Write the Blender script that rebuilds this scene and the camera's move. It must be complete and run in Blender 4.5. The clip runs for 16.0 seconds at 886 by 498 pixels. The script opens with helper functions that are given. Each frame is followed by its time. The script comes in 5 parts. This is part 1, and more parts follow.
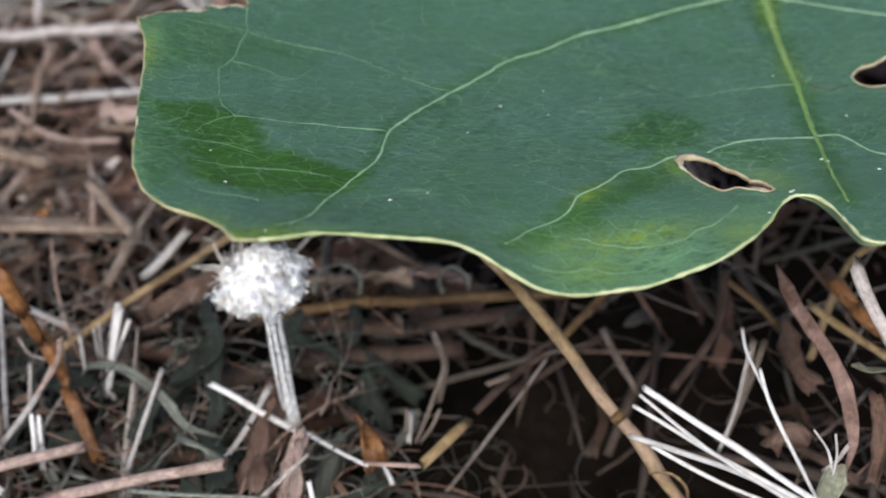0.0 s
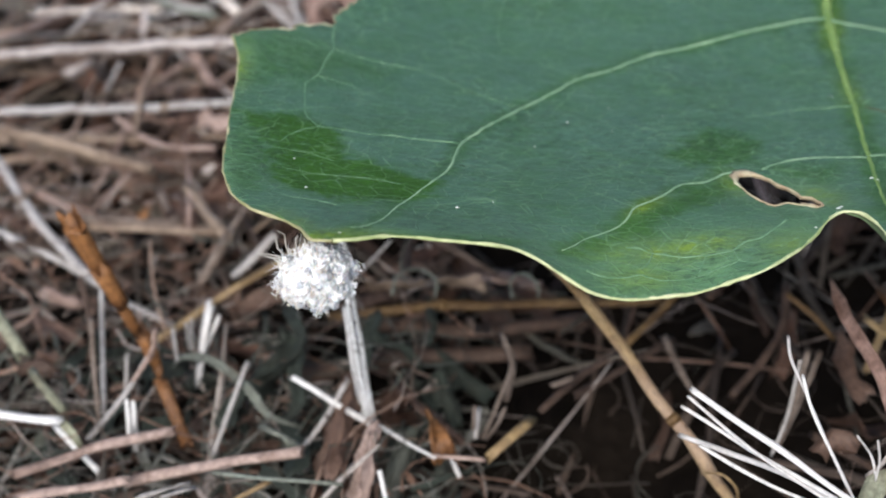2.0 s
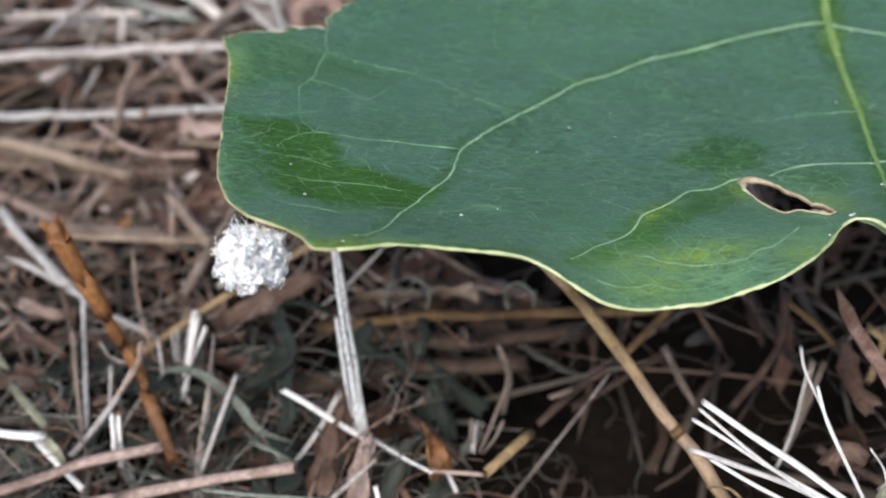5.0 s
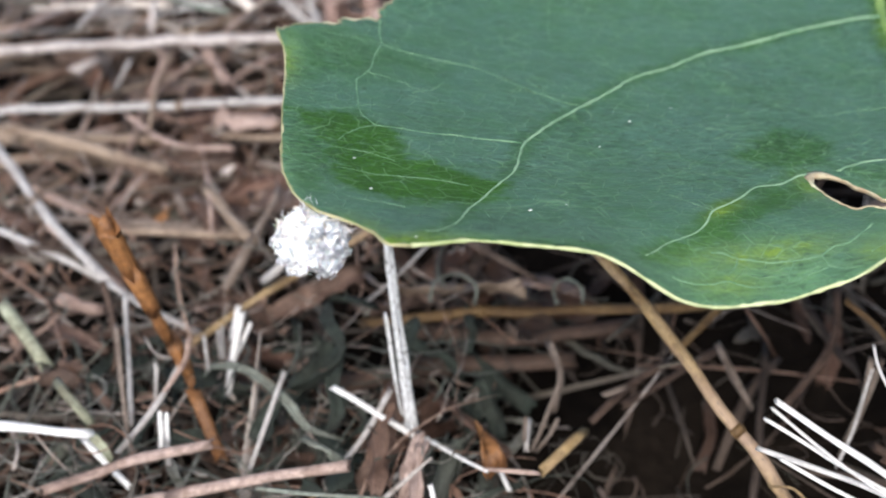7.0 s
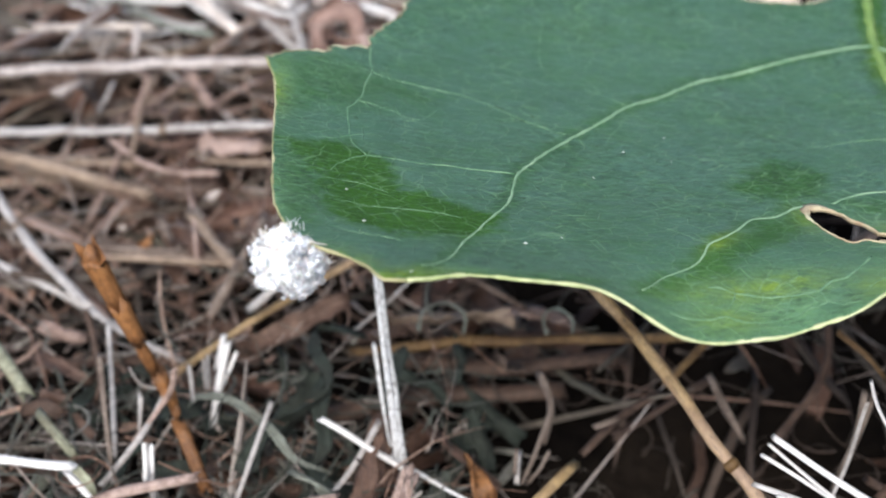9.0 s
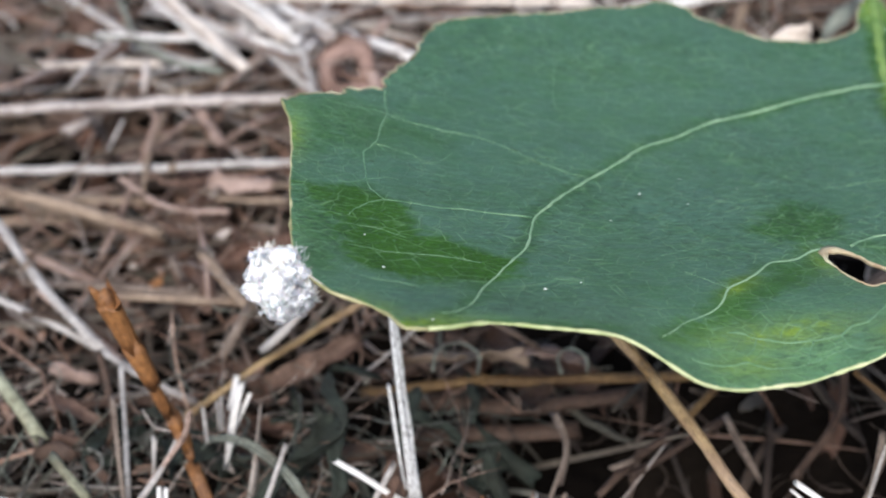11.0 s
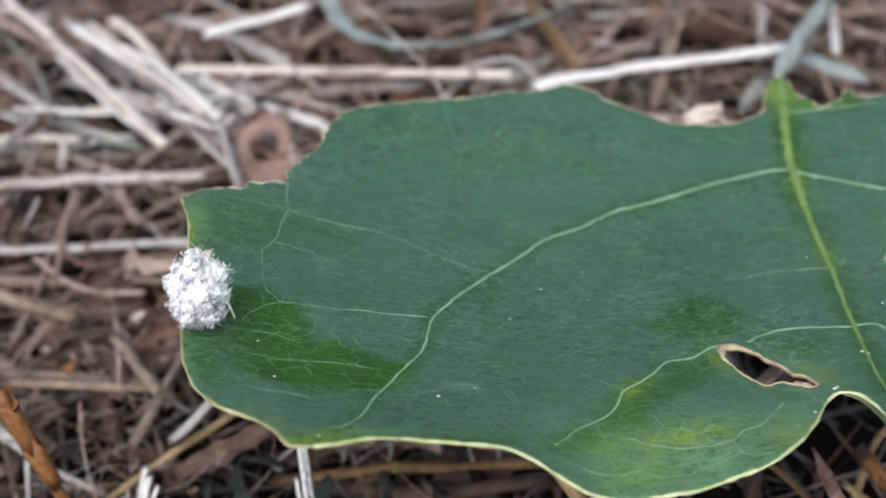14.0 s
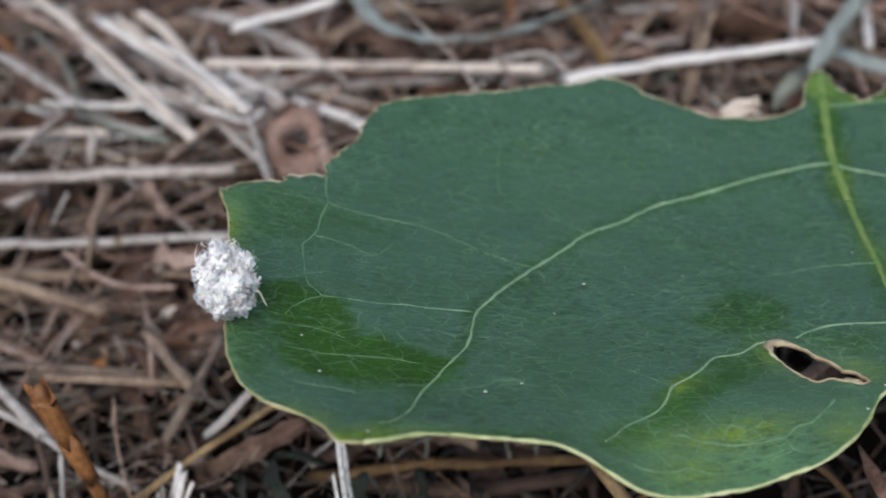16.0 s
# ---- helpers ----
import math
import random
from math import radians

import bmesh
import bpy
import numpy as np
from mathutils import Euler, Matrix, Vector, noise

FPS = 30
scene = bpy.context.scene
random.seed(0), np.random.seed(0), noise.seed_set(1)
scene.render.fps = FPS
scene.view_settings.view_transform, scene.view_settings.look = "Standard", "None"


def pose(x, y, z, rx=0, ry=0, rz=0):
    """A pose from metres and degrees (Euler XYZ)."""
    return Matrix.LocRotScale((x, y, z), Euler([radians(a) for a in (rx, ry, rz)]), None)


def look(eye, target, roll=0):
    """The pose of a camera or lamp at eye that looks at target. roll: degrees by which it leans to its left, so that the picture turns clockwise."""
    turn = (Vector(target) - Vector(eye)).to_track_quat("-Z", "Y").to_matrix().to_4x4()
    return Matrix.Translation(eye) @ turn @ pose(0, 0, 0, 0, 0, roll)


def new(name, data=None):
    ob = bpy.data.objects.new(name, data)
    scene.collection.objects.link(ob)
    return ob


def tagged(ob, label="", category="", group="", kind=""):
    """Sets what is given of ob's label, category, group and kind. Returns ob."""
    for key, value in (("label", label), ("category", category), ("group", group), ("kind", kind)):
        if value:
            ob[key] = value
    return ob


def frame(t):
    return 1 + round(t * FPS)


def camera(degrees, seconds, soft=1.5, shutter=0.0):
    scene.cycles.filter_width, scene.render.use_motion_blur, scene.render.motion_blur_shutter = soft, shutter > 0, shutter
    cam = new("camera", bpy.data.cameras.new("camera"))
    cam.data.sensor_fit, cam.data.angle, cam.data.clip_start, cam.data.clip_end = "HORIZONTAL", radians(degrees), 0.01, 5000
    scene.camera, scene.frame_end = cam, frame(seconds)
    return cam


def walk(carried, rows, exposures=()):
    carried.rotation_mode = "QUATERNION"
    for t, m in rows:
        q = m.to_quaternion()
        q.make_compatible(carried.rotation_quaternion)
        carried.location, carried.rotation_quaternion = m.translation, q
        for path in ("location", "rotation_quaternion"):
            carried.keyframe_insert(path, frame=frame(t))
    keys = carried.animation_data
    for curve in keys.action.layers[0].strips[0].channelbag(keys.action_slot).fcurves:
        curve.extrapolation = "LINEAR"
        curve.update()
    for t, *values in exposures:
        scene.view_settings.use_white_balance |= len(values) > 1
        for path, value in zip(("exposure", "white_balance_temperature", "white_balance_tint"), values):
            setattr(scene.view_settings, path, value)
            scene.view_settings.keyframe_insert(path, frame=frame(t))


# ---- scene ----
cam = camera(36, 16.0, soft=2.0)
cam.data.dof.use_dof, cam.data.dof.focus_distance, cam.data.dof.aperture_fstop = True, 0.112, 30
PATH = [
    (0.0, pose(0.00668, -0.09366, 0.10857, 48.442, 4.056, -6.494)),
    (0.5, pose(0.00683, -0.09920, 0.11178, 49.542, 6.458, -2.432)),
    (1.0, pose(0.00788, -0.09995, 0.11319, 50.330, 5.931, -2.416)),
    (1.5, pose(0.00973, -0.10118, 0.11313, 49.448, 5.437, -2.791)),
    (2.0, pose(0.00920, -0.10029, 0.11300, 49.344, 5.720, -2.473)),
    (2.5, pose(0.00927, -0.09997, 0.11258, 48.996, 6.286, -2.198)),
    (3.0, pose(0.00816, -0.09842, 0.11259, 48.935, 6.310, -1.876)),
    (3.5, pose(0.00990, -0.09862, 0.11214, 48.997, 4.535, -3.553)),
    (4.0, pose(0.00920, -0.09870, 0.11209, 49.038, 4.892, -3.632)),
    (4.2, pose(0.00788, -0.09842, 0.11169, 49.641, 5.066, -3.572)),
    (6.3, pose(0.00396, -0.09694, 0.11008, 49.058, 4.225, -4.015)),
    (6.5, pose(0.00279, -0.09716, 0.10951, 48.617, 4.325, -4.189)),
    (7.0, pose(-0.00014, -0.09539, 0.11029, 49.337, 4.467, -3.875)),
    (7.5, pose(-0.00161, -0.09414, 0.11079, 50.398, 3.935, -4.281)),
    (8.0, pose(-0.00109, -0.09436, 0.11081, 50.399, 3.684, -4.570)),
    (8.5, pose(-0.00141, -0.09418, 0.11058, 49.254, 3.622, -4.468)),
    (8.7, pose(-0.00140, -0.09384, 0.11026, 49.786, 3.603, -4.487)),
    (10.8, pose(-0.00196, -0.09182, 0.11163, 50.472, 4.128, -4.678)),
    (11.0, pose(-0.00288, -0.09185, 0.11157, 50.997, 3.788, -4.743)),
    (11.5, pose(-0.00269, -0.09049, 0.11325, 51.710, 3.556, -4.794)),
    (12.0, pose(-0.00110, -0.09093, 0.11405, 52.010, 3.355, -4.994)),
    (12.5, pose(-0.00138, -0.09140, 0.11325, 51.840, 3.498, -5.017)),
    (13.0, pose(0.00093, -0.08990, 0.11214, 51.413, 2.846, -6.222)),
    (13.5, pose(0.00275, -0.08817, 0.11403, 51.754, 3.083, -6.715)),
    (14.0, pose(0.00281, -0.08842, 0.11535, 52.307, 3.164, -6.537)),
    (14.5, pose(0.00152, -0.08910, 0.11435, 52.058, 3.174, -6.358)),
    (15.0, pose(0.00069, -0.08852, 0.11379, 51.943, 3.437, -6.093)),
    (15.5, pose(-0.00004, -0.08790, 0.11349, 51.920, 3.458, -6.061)),
    (16.0, pose(0.00009, -0.08718, 0.11441, 52.218, 3.341, -6.099)),
]
EXPOSURE = [(0.0, 0.75), (0.5, 0.98), (1.0, 1.42), (1.5, 1.26), (2.0, 0.84), (2.5, 0.88), (3.0, 1.03), (3.5, 0.98), (4.0, 0.9),
            (6.5, 1.06), (7.0, 1.14), (7.5, 1.1), (8.0, 1.13), (8.7, 1.12), (11.0, 0.98), (11.5, 1.2), (12.0, 0.95), (12.5, 0.56), (13.0, 0.35),
            (13.5, 0.76), (14.0, 0.9), (14.5, 0.82), (15.0, 0.72), (15.5, 0.6), (16.0, 0.5)]
walk(cam, PATH, exposures=[(t, stops + (0.1 if t < 11.2 else -0.04)) for t, stops in EXPOSURE])

# ---- light: open shade under a bright soft sky ----
world = bpy.data.worlds.new("sky")
scene.world = world
world.use_nodes = True
sky = world.node_tree.nodes.new("ShaderNodeTexSky")
sky.sky_type, sky.sun_disc = "NISHITA", False
sky.air_density, sky.dust_density, sky.ozone_density = 1.0, 1.8, 1.0
sky.sun_elevation, sky.sun_rotation = radians(50), radians(194)
world.node_tree.links.new(sky.outputs[0], world.node_tree.nodes["Background"].inputs[0])
world.node_tree.nodes["Background"].inputs[1].default_value = 0.085
sun = new("sun", bpy.data.lights.new("sun", "SUN"))
sun.data.energy, sun.data.angle, sun.data.color = 1.9, radians(50), (1.0, 0.95, 0.89)
sun.matrix_world = look((-0.15, -0.62, 0.77), (0, 0, 0))

MM = 0.001


# ---- materials ----
def material(name):
    m = bpy.data.materials.new(name)
    m.use_nodes = True
    return m, m.node_tree.nodes, m.node_tree.links, m.node_tree.nodes["Principled BSDF"]


def noise_tex(n, l, vector, scale, detail=4.0, rough=0.6):
    t = n.new("ShaderNodeTexNoise")
    t.inputs["Scale"].default_value, t.inputs["Detail"].default_value, t.inputs["Roughness"].default_value = scale, detail, rough
    if vector is not None:
        l.new(vector, t.inputs["Vector"])
    return t.outputs[0]


def ramp(n, l, factor, stops):
    r = n.new("ShaderNodeValToRGB")
    e = r.color_ramp.elements
    while len(e) < len(stops):
        e.new(0.5)
    for k, (at, c) in enumerate(stops):
        e[k].position, e[k].color = at, (*c, 1)
    l.new(factor, r.inputs[0])
    return r.outputs[0]


def mixed(n, l, factor, a, b, how="MIX"):
    x = n.new("ShaderNodeMix")
    x.data_type, x.blend_type = "RGBA", how
    for sock, v in ((x.inputs[0], factor), (x.inputs[6], a), (x.inputs[7], b)):
        if isinstance(v, (int, float)):
            sock.default_value = v
        elif isinstance(v, tuple):
            sock.default_value = (*v, 1)
        else:
            l.new(v, sock)
    return x.outputs[2]


def bumped(n, l, bsdf, height, strength, metres):
    b = n.new("ShaderNodeBump")
    b.inputs["Strength"].default_value, b.inputs["Distance"].default_value = strength, metres
    l.new(height, b.inputs["Height"])
    l.new(b.outputs[0], bsdf.inputs["Normal"])


def straw_material(name, dark, light, rough=0.5, islands=False, extra=None, stained=0.75, specks=0.0, tint=None):
    """Dry plant fibre: streaks along the length, blotches, a shade of its own for each piece."""
    m, n, l, bsdf = material(name)
    uv = n.new("ShaderNodeUVMap").outputs[0]
    mapping = n.new("ShaderNodeMapping")
    mapping.inputs["Scale"].default_value = (0.22, 16, 1)
    l.new(uv, mapping.inputs["Vector"])
    fibre = noise_tex(n, l, mapping.outputs[0], 1.6, 5, 0.65)
    place = n.new("ShaderNodeTexCoord").outputs["Object"]
    blotch = noise_tex(n, l, place, 260, 3)
    colour = ramp(n, l, fibre, [(0.3, dark), (0.66, light)])
    stain = ramp(n, l, blotch, [(0.36, (0.42, 0.36, 0.32)), (0.58, (1, 1, 1))])
    colour = mixed(n, l, stained, colour, stain, "MULTIPLY")
    fine = noise_tex(n, l, place, 1500, 4, 0.7)
    colour = mixed(n, l, 0.25 + 0.6 * stained, colour, ramp(n, l, fine, [(0.34, (0.45, 0.43, 0.42)), (0.6, (1.12, 1.12, 1.12))]), "MULTIPLY")
    if tint:
        along = n.new("ShaderNodeMapping")
        along.inputs["Scale"].default_value = (0.035, 0.3, 1)
        l.new(uv, along.inputs["Vector"])
        colour = mixed(n, l, ramp(n, l, noise_tex(n, l, along.outputs[0], 1.5, 2), [(0.42, (0, 0, 0)), (0.58, (0.85, 0.85, 0.85))]), colour, mixed(n, l, 0.6, colour, tint))
    if specks:
        spots = n.new("ShaderNodeMapping")
        spots.inputs["Scale"].default_value = (0.9, 5, 1)
        l.new(uv, spots.inputs["Vector"])
        spot = noise_tex(n, l, spots.outputs[0], 1.3, 3)
        colour = mixed(n, l, ramp(n, l, spot, [(0.6 - 0.08 * (specks > 0.8), (0, 0, 0)), (0.68 - 0.08 * (specks > 0.8), (specks, specks, specks))]), colour, (0.1, 0.085, 0.075))
    if islands:
        own = n.new("ShaderNodeNewGeometry").outputs["Random Per Island"]
    else:
        own = n.new("ShaderNodeObjectInfo").outputs["Random"]
    stops = extra or [(0.0, (0.82, 0.8, 0.79)), (1.0, (1.05, 1.04, 1.03))]
    colour = mixed(n, l, 1.0, colour, ramp(n, l, own, stops), "MULTIPLY")
    l.new(colour, bsdf.inputs["Base Color"])
    bsdf.inputs["Roughness"].default_value = rough
    bsdf.inputs["Specular IOR Level"].default_value = 0.4
    bumped(n, l, bsdf, fibre, 0.5, 0.00025)
    return m


MAT = {
    "white": straw_material("bleached_straw", (0.8, 0.8, 0.8), (0.97, 0.97, 0.97), 0.28, stained=0.12, specks=0.4),
    "glassy": straw_material("glassy_straw", (0.88, 0.89, 0.9), (1.0, 1.0, 1.0), 0.12, stained=0.0, specks=0.9, extra=[(0.0, (0.96, 0.97, 0.98)), (1.0, (1, 1, 1))]),
    "greywhite": straw_material("grey_straw", (0.36, 0.35, 0.34), (0.74, 0.72, 0.71), 0.4, stained=0.5, specks=0.4),
    "paleflat": straw_material("pale_straw", (0.38, 0.33, 0.31), (0.84, 0.79, 0.77), 0.42, stained=0.6, specks=0.3),
    "pinktan": straw_material("pinkish_straw", (0.3, 0.2, 0.17), (0.66, 0.52, 0.46), 0.5, specks=0.3),
    "tan": straw_material("tan_straw", (0.19, 0.135, 0.095), (0.44, 0.345, 0.265), 0.5),
    "ochre": straw_material("ochre_straw", (0.3, 0.19, 0.085), (0.56, 0.42, 0.22), 0.42, specks=0.7, tint=(0.42, 0.3, 0.25)),
    "brownochre": straw_material("brown_ochre_straw", (0.13, 0.075, 0.03), (0.3, 0.19, 0.08), 0.5),
    "orange": straw_material("orange_stalk", (0.15, 0.065, 0.025), (0.44, 0.21, 0.08), 0.45, specks=0.5),
    "greybrown": straw_material("grey_brown_straw", (0.13, 0.1, 0.08), (0.32, 0.26, 0.22), 0.55),
    "brown": straw_material("brown_straw", (0.045, 0.027, 0.02), (0.14, 0.09, 0.065), 0.6),
    "redbrown": straw_material("red_brown_blade", (0.08, 0.045, 0.033), (0.23, 0.15, 0.115), 0.5),
    "palegreen": straw_material("pale_green_straw", (0.2, 0.23, 0.15), (0.48, 0.5, 0.38), 0.45),
    "greygreen": straw_material("grey_green_blade", (0.14, 0.17, 0.14), (0.36, 0.4, 0.35), 0.45),
    "silvergreen": straw_material("silver_green_blade", (0.21, 0.27, 0.26), (0.5, 0.57, 0.56), 0.35, stained=0.4),
    "cream": straw_material("cream_straw", (0.6, 0.52, 0.46), (0.93, 0.87, 0.81), 0.38, stained=0.25, specks=0.3),
    "russet": straw_material("russet_scrap", (0.2, 0.125, 0.105), (0.43, 0.29, 0.25), 0.5),
    "darkgreen": straw_material("dark_green_blade", (0.012, 0.018, 0.014), (0.045, 0.06, 0.048), 0.75),
}
MIXED = straw_material("mixed_litter", (0.5, 0.47, 0.45), (1.0, 1.0, 1.0), 0.5, True,
                       [(0.0, (0.3, 0.18, 0.13)), (0.2, (0.5, 0.32, 0.24)), (0.38, (0.62, 0.46, 0.38)), (0.55, (0.32, 0.2, 0.15)),
                        (0.7, (0.75, 0.68, 0.64)), (0.85, (0.5, 0.43, 0.39)), (0.95, (0.85, 0.83, 0.8)), (1.0, (0.4, 0.42, 0.33))])
# Shaded copy of the old litter colours: shade under the leaf is painted in.
SHADED_MIX = straw_material("old_litter", (0.45, 0.43, 0.41), (1.0, 1.0, 1.0), 0.6, True,
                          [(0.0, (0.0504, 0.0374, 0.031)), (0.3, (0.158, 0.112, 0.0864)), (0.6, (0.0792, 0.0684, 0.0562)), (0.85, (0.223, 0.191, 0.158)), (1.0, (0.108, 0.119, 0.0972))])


# Red-brown litter darkened the same way, for scraps in the shade.
SHADED_RED = straw_material("shaded_red_litter", (0.45, 0.42, 0.4), (1.0, 1.0, 1.0), 0.6, True,
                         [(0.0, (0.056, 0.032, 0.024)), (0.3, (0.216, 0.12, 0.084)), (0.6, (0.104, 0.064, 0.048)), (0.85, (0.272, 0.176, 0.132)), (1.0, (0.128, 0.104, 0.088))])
# Lit copies of the two litters, about 1.5 times as bright.
LIT_MIX = straw_material("lit_old_litter", (0.45, 0.43, 0.41), (1.0, 1.0, 1.0), 0.6, True,
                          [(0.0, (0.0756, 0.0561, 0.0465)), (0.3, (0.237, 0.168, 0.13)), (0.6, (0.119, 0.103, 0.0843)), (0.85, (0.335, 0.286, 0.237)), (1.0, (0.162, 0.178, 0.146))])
LIT_RED = straw_material("lit_red_litter", (0.45, 0.42, 0.4), (1.0, 1.0, 1.0), 0.6, True,
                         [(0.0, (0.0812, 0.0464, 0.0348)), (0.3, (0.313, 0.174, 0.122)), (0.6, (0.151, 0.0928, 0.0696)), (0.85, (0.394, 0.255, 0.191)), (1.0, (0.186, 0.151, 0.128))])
GREY_MIX = straw_material("grey_green_litter", (0.5, 0.48, 0.46), (1.0, 1.0, 1.0), 0.55, True,
                          [(0.0, (0.06, 0.072, 0.06)), (0.3, (0.17, 0.19, 0.16)), (0.6, (0.1, 0.115, 0.1)), (0.85, (0.3, 0.31, 0.28)), (1.0, (0.2, 0.18, 0.16))])


def soil_material():
    m, n, l, bsdf = material("soil")
    place = n.new("ShaderNodeTexCoord").outputs["Object"]
    a, b = noise_tex(n, l, place, 90, 6), noise_tex(n, l, place, 700, 4)
    # Near-black on purpose: shade between the straws is put into the soil colour.
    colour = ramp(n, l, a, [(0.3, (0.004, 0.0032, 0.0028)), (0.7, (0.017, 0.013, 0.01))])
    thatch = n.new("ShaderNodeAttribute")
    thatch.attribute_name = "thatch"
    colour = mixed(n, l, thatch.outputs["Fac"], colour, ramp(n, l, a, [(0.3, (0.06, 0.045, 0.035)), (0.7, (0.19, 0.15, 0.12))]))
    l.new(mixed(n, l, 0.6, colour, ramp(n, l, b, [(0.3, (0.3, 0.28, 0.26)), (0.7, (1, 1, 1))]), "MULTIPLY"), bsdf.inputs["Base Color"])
    bsdf.inputs["Roughness"].default_value, bsdf.inputs["Specular IOR Level"].default_value = 0.95, 0.05
    bumped(n, l, bsdf, b, 0.8, 0.001)
    return m


def leaf_material():
    """Waxy green blade: glossier areas with bluish sky sheen mixed into their colour, fine net of veinlets, wrinkles.
    """
    m, n, l, bsdf = material("leaf_blade")
    place = n.new("ShaderNodeTexCoord").outputs["Object"]

    def layer(name):
        a = n.new("ShaderNodeAttribute")
        a.attribute_name = name
        return a.outputs["Fac"]

    def stretched(scale, turn, detail=2.0):
        w = n.new("ShaderNodeMapping")
        w.inputs["Scale"].default_value, w.inputs["Rotation"].default_value = scale, (0, 0, turn)
        l.new(place, w.inputs["Vector"])
        return noise_tex(n, l, w.outputs[0], 1.0, detail)

    sky_sheen, pale, gold = layer("sky_sheen"), layer("pale"), layer("gold")
    big, mid = noise_tex(n, l, place, 45, 3), noise_tex(n, l, place, 420, 5)
    green = ramp(n, l, big, [(0.3, (0.02, 0.074, 0.006)), (0.7, (0.034, 0.102, 0.01))])
    green = mixed(n, l, 0.5, green, ramp(n, l, mid, [(0.35, (0.5, 0.55, 0.5)), (0.62, (1.2, 1.2, 1.2))]), "MULTIPLY")
    # Bluish sky reflection is mixed into the base colour, besides the gloss below.
    green = mixed(n, l, sky_sheen, green, mixed(n, l, 0.6, green, (0.061, 0.14, 0.108)))
    green = mixed(n, l, pale, green, (0.135, 0.28, 0.115))
    green = mixed(n, l, gold, green, (0.15, 0.24, 0.02))
    # net of veinlets, broken up
    wob = n.new("ShaderNodeTexNoise")
    wob.inputs["Scale"].default_value = 240
    l.new(place, wob.inputs["Vector"])
    warp = n.new("ShaderNodeVectorMath")
    warp.operation = "MULTIPLY_ADD"
    l.new(wob.outputs[1], warp.inputs[0])
    warp.inputs[1].default_value = (0.0013, 0.0013, 0.0013)
    l.new(place, warp.inputs[2])
    squeeze = n.new("ShaderNodeMapping")
    squeeze.inputs["Scale"].default_value, squeeze.inputs["Rotation"].default_value = (0.75, 1.35, 1.0), (0, 0, 0.12)
    l.new(warp.outputs[0], squeeze.inputs["Vector"])
    net = None
    for scale, width, strength in ((620, 0.05, 1.0), (1300, 0.06, 0.25)):
        cells = n.new("ShaderNodeTexVoronoi")
        cells.feature = "DISTANCE_TO_EDGE"
        cells.inputs["Scale"].default_value = scale
        l.new(squeeze.outputs[0], cells.inputs["Vector"])
        one = ramp(n, l, cells.outputs["Distance"], [(0.0, (strength,) * 3), (width, (0, 0, 0))])
        net = one if net is None else mixed(n, l, 1.0, net, one, "LIGHTEN")
    patchy = ramp(n, l, noise_tex(n, l, place, 150, 3), [(0.38, (0.08, 0.08, 0.08)), (0.64, (0.6, 0.6, 0.6))])
    patchy = mixed(n, l, ramp(n, l, noise_tex(n, l, place, 900, 2), [(0.36, (0, 0, 0)), (0.5, (1, 1, 1))]), (0.05, 0.05, 0.05), patchy)
    patchy = mixed(n, l, pale, patchy, (0.26, 0.26, 0.26))
    green = mixed(n, l, mixed(n, l, 1.0, net, patchy, "MULTIPLY"), green, (0.17, 0.32, 0.16))
    # fine wrinkles across the blade: shaded troughs and lit crests painted into the colour
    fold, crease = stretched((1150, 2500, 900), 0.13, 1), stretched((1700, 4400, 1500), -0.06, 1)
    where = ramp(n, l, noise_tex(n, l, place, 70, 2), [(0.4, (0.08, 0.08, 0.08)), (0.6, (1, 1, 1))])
    trough_shade = mixed(n, l, 1.0, ramp(n, l, fold, [(0.55, (0, 0, 0)), (0.66, (0.6, 0.6, 0.6))]), where, "MULTIPLY")
    green = mixed(n, l, trough_shade, green, (0.012, 0.04, 0.016))
    crest_light = mixed(n, l, 1.0, ramp(n, l, fold, [(0.3, (0.4, 0.4, 0.4)), (0.4, (0, 0, 0))]), where, "MULTIPLY")
    green = mixed(n, l, crest_light, green, (0.11, 0.23, 0.14))
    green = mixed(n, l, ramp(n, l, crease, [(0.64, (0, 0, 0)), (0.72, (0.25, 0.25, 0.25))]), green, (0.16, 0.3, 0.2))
    grain = noise_tex(n, l, place, 3600, 3, 0.7)
    green = mixed(n, l, 0.45, green, ramp(n, l, grain, [(0.36, (0.62, 0.62, 0.62)), (0.64, (1.35, 1.33, 1.3))]), "MULTIPLY")
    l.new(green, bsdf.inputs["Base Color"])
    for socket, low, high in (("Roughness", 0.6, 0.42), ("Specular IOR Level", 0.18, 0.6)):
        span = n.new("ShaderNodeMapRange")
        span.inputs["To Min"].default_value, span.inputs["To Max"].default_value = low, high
        l.new(sky_sheen, span.inputs["Value"])
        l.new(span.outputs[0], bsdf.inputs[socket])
    height = mixed(n, l, 0.5, mixed(n, l, 0.35, net, fold), crease)
    bumped(n, l, bsdf, height, 0.55, 0.00025)
    return m


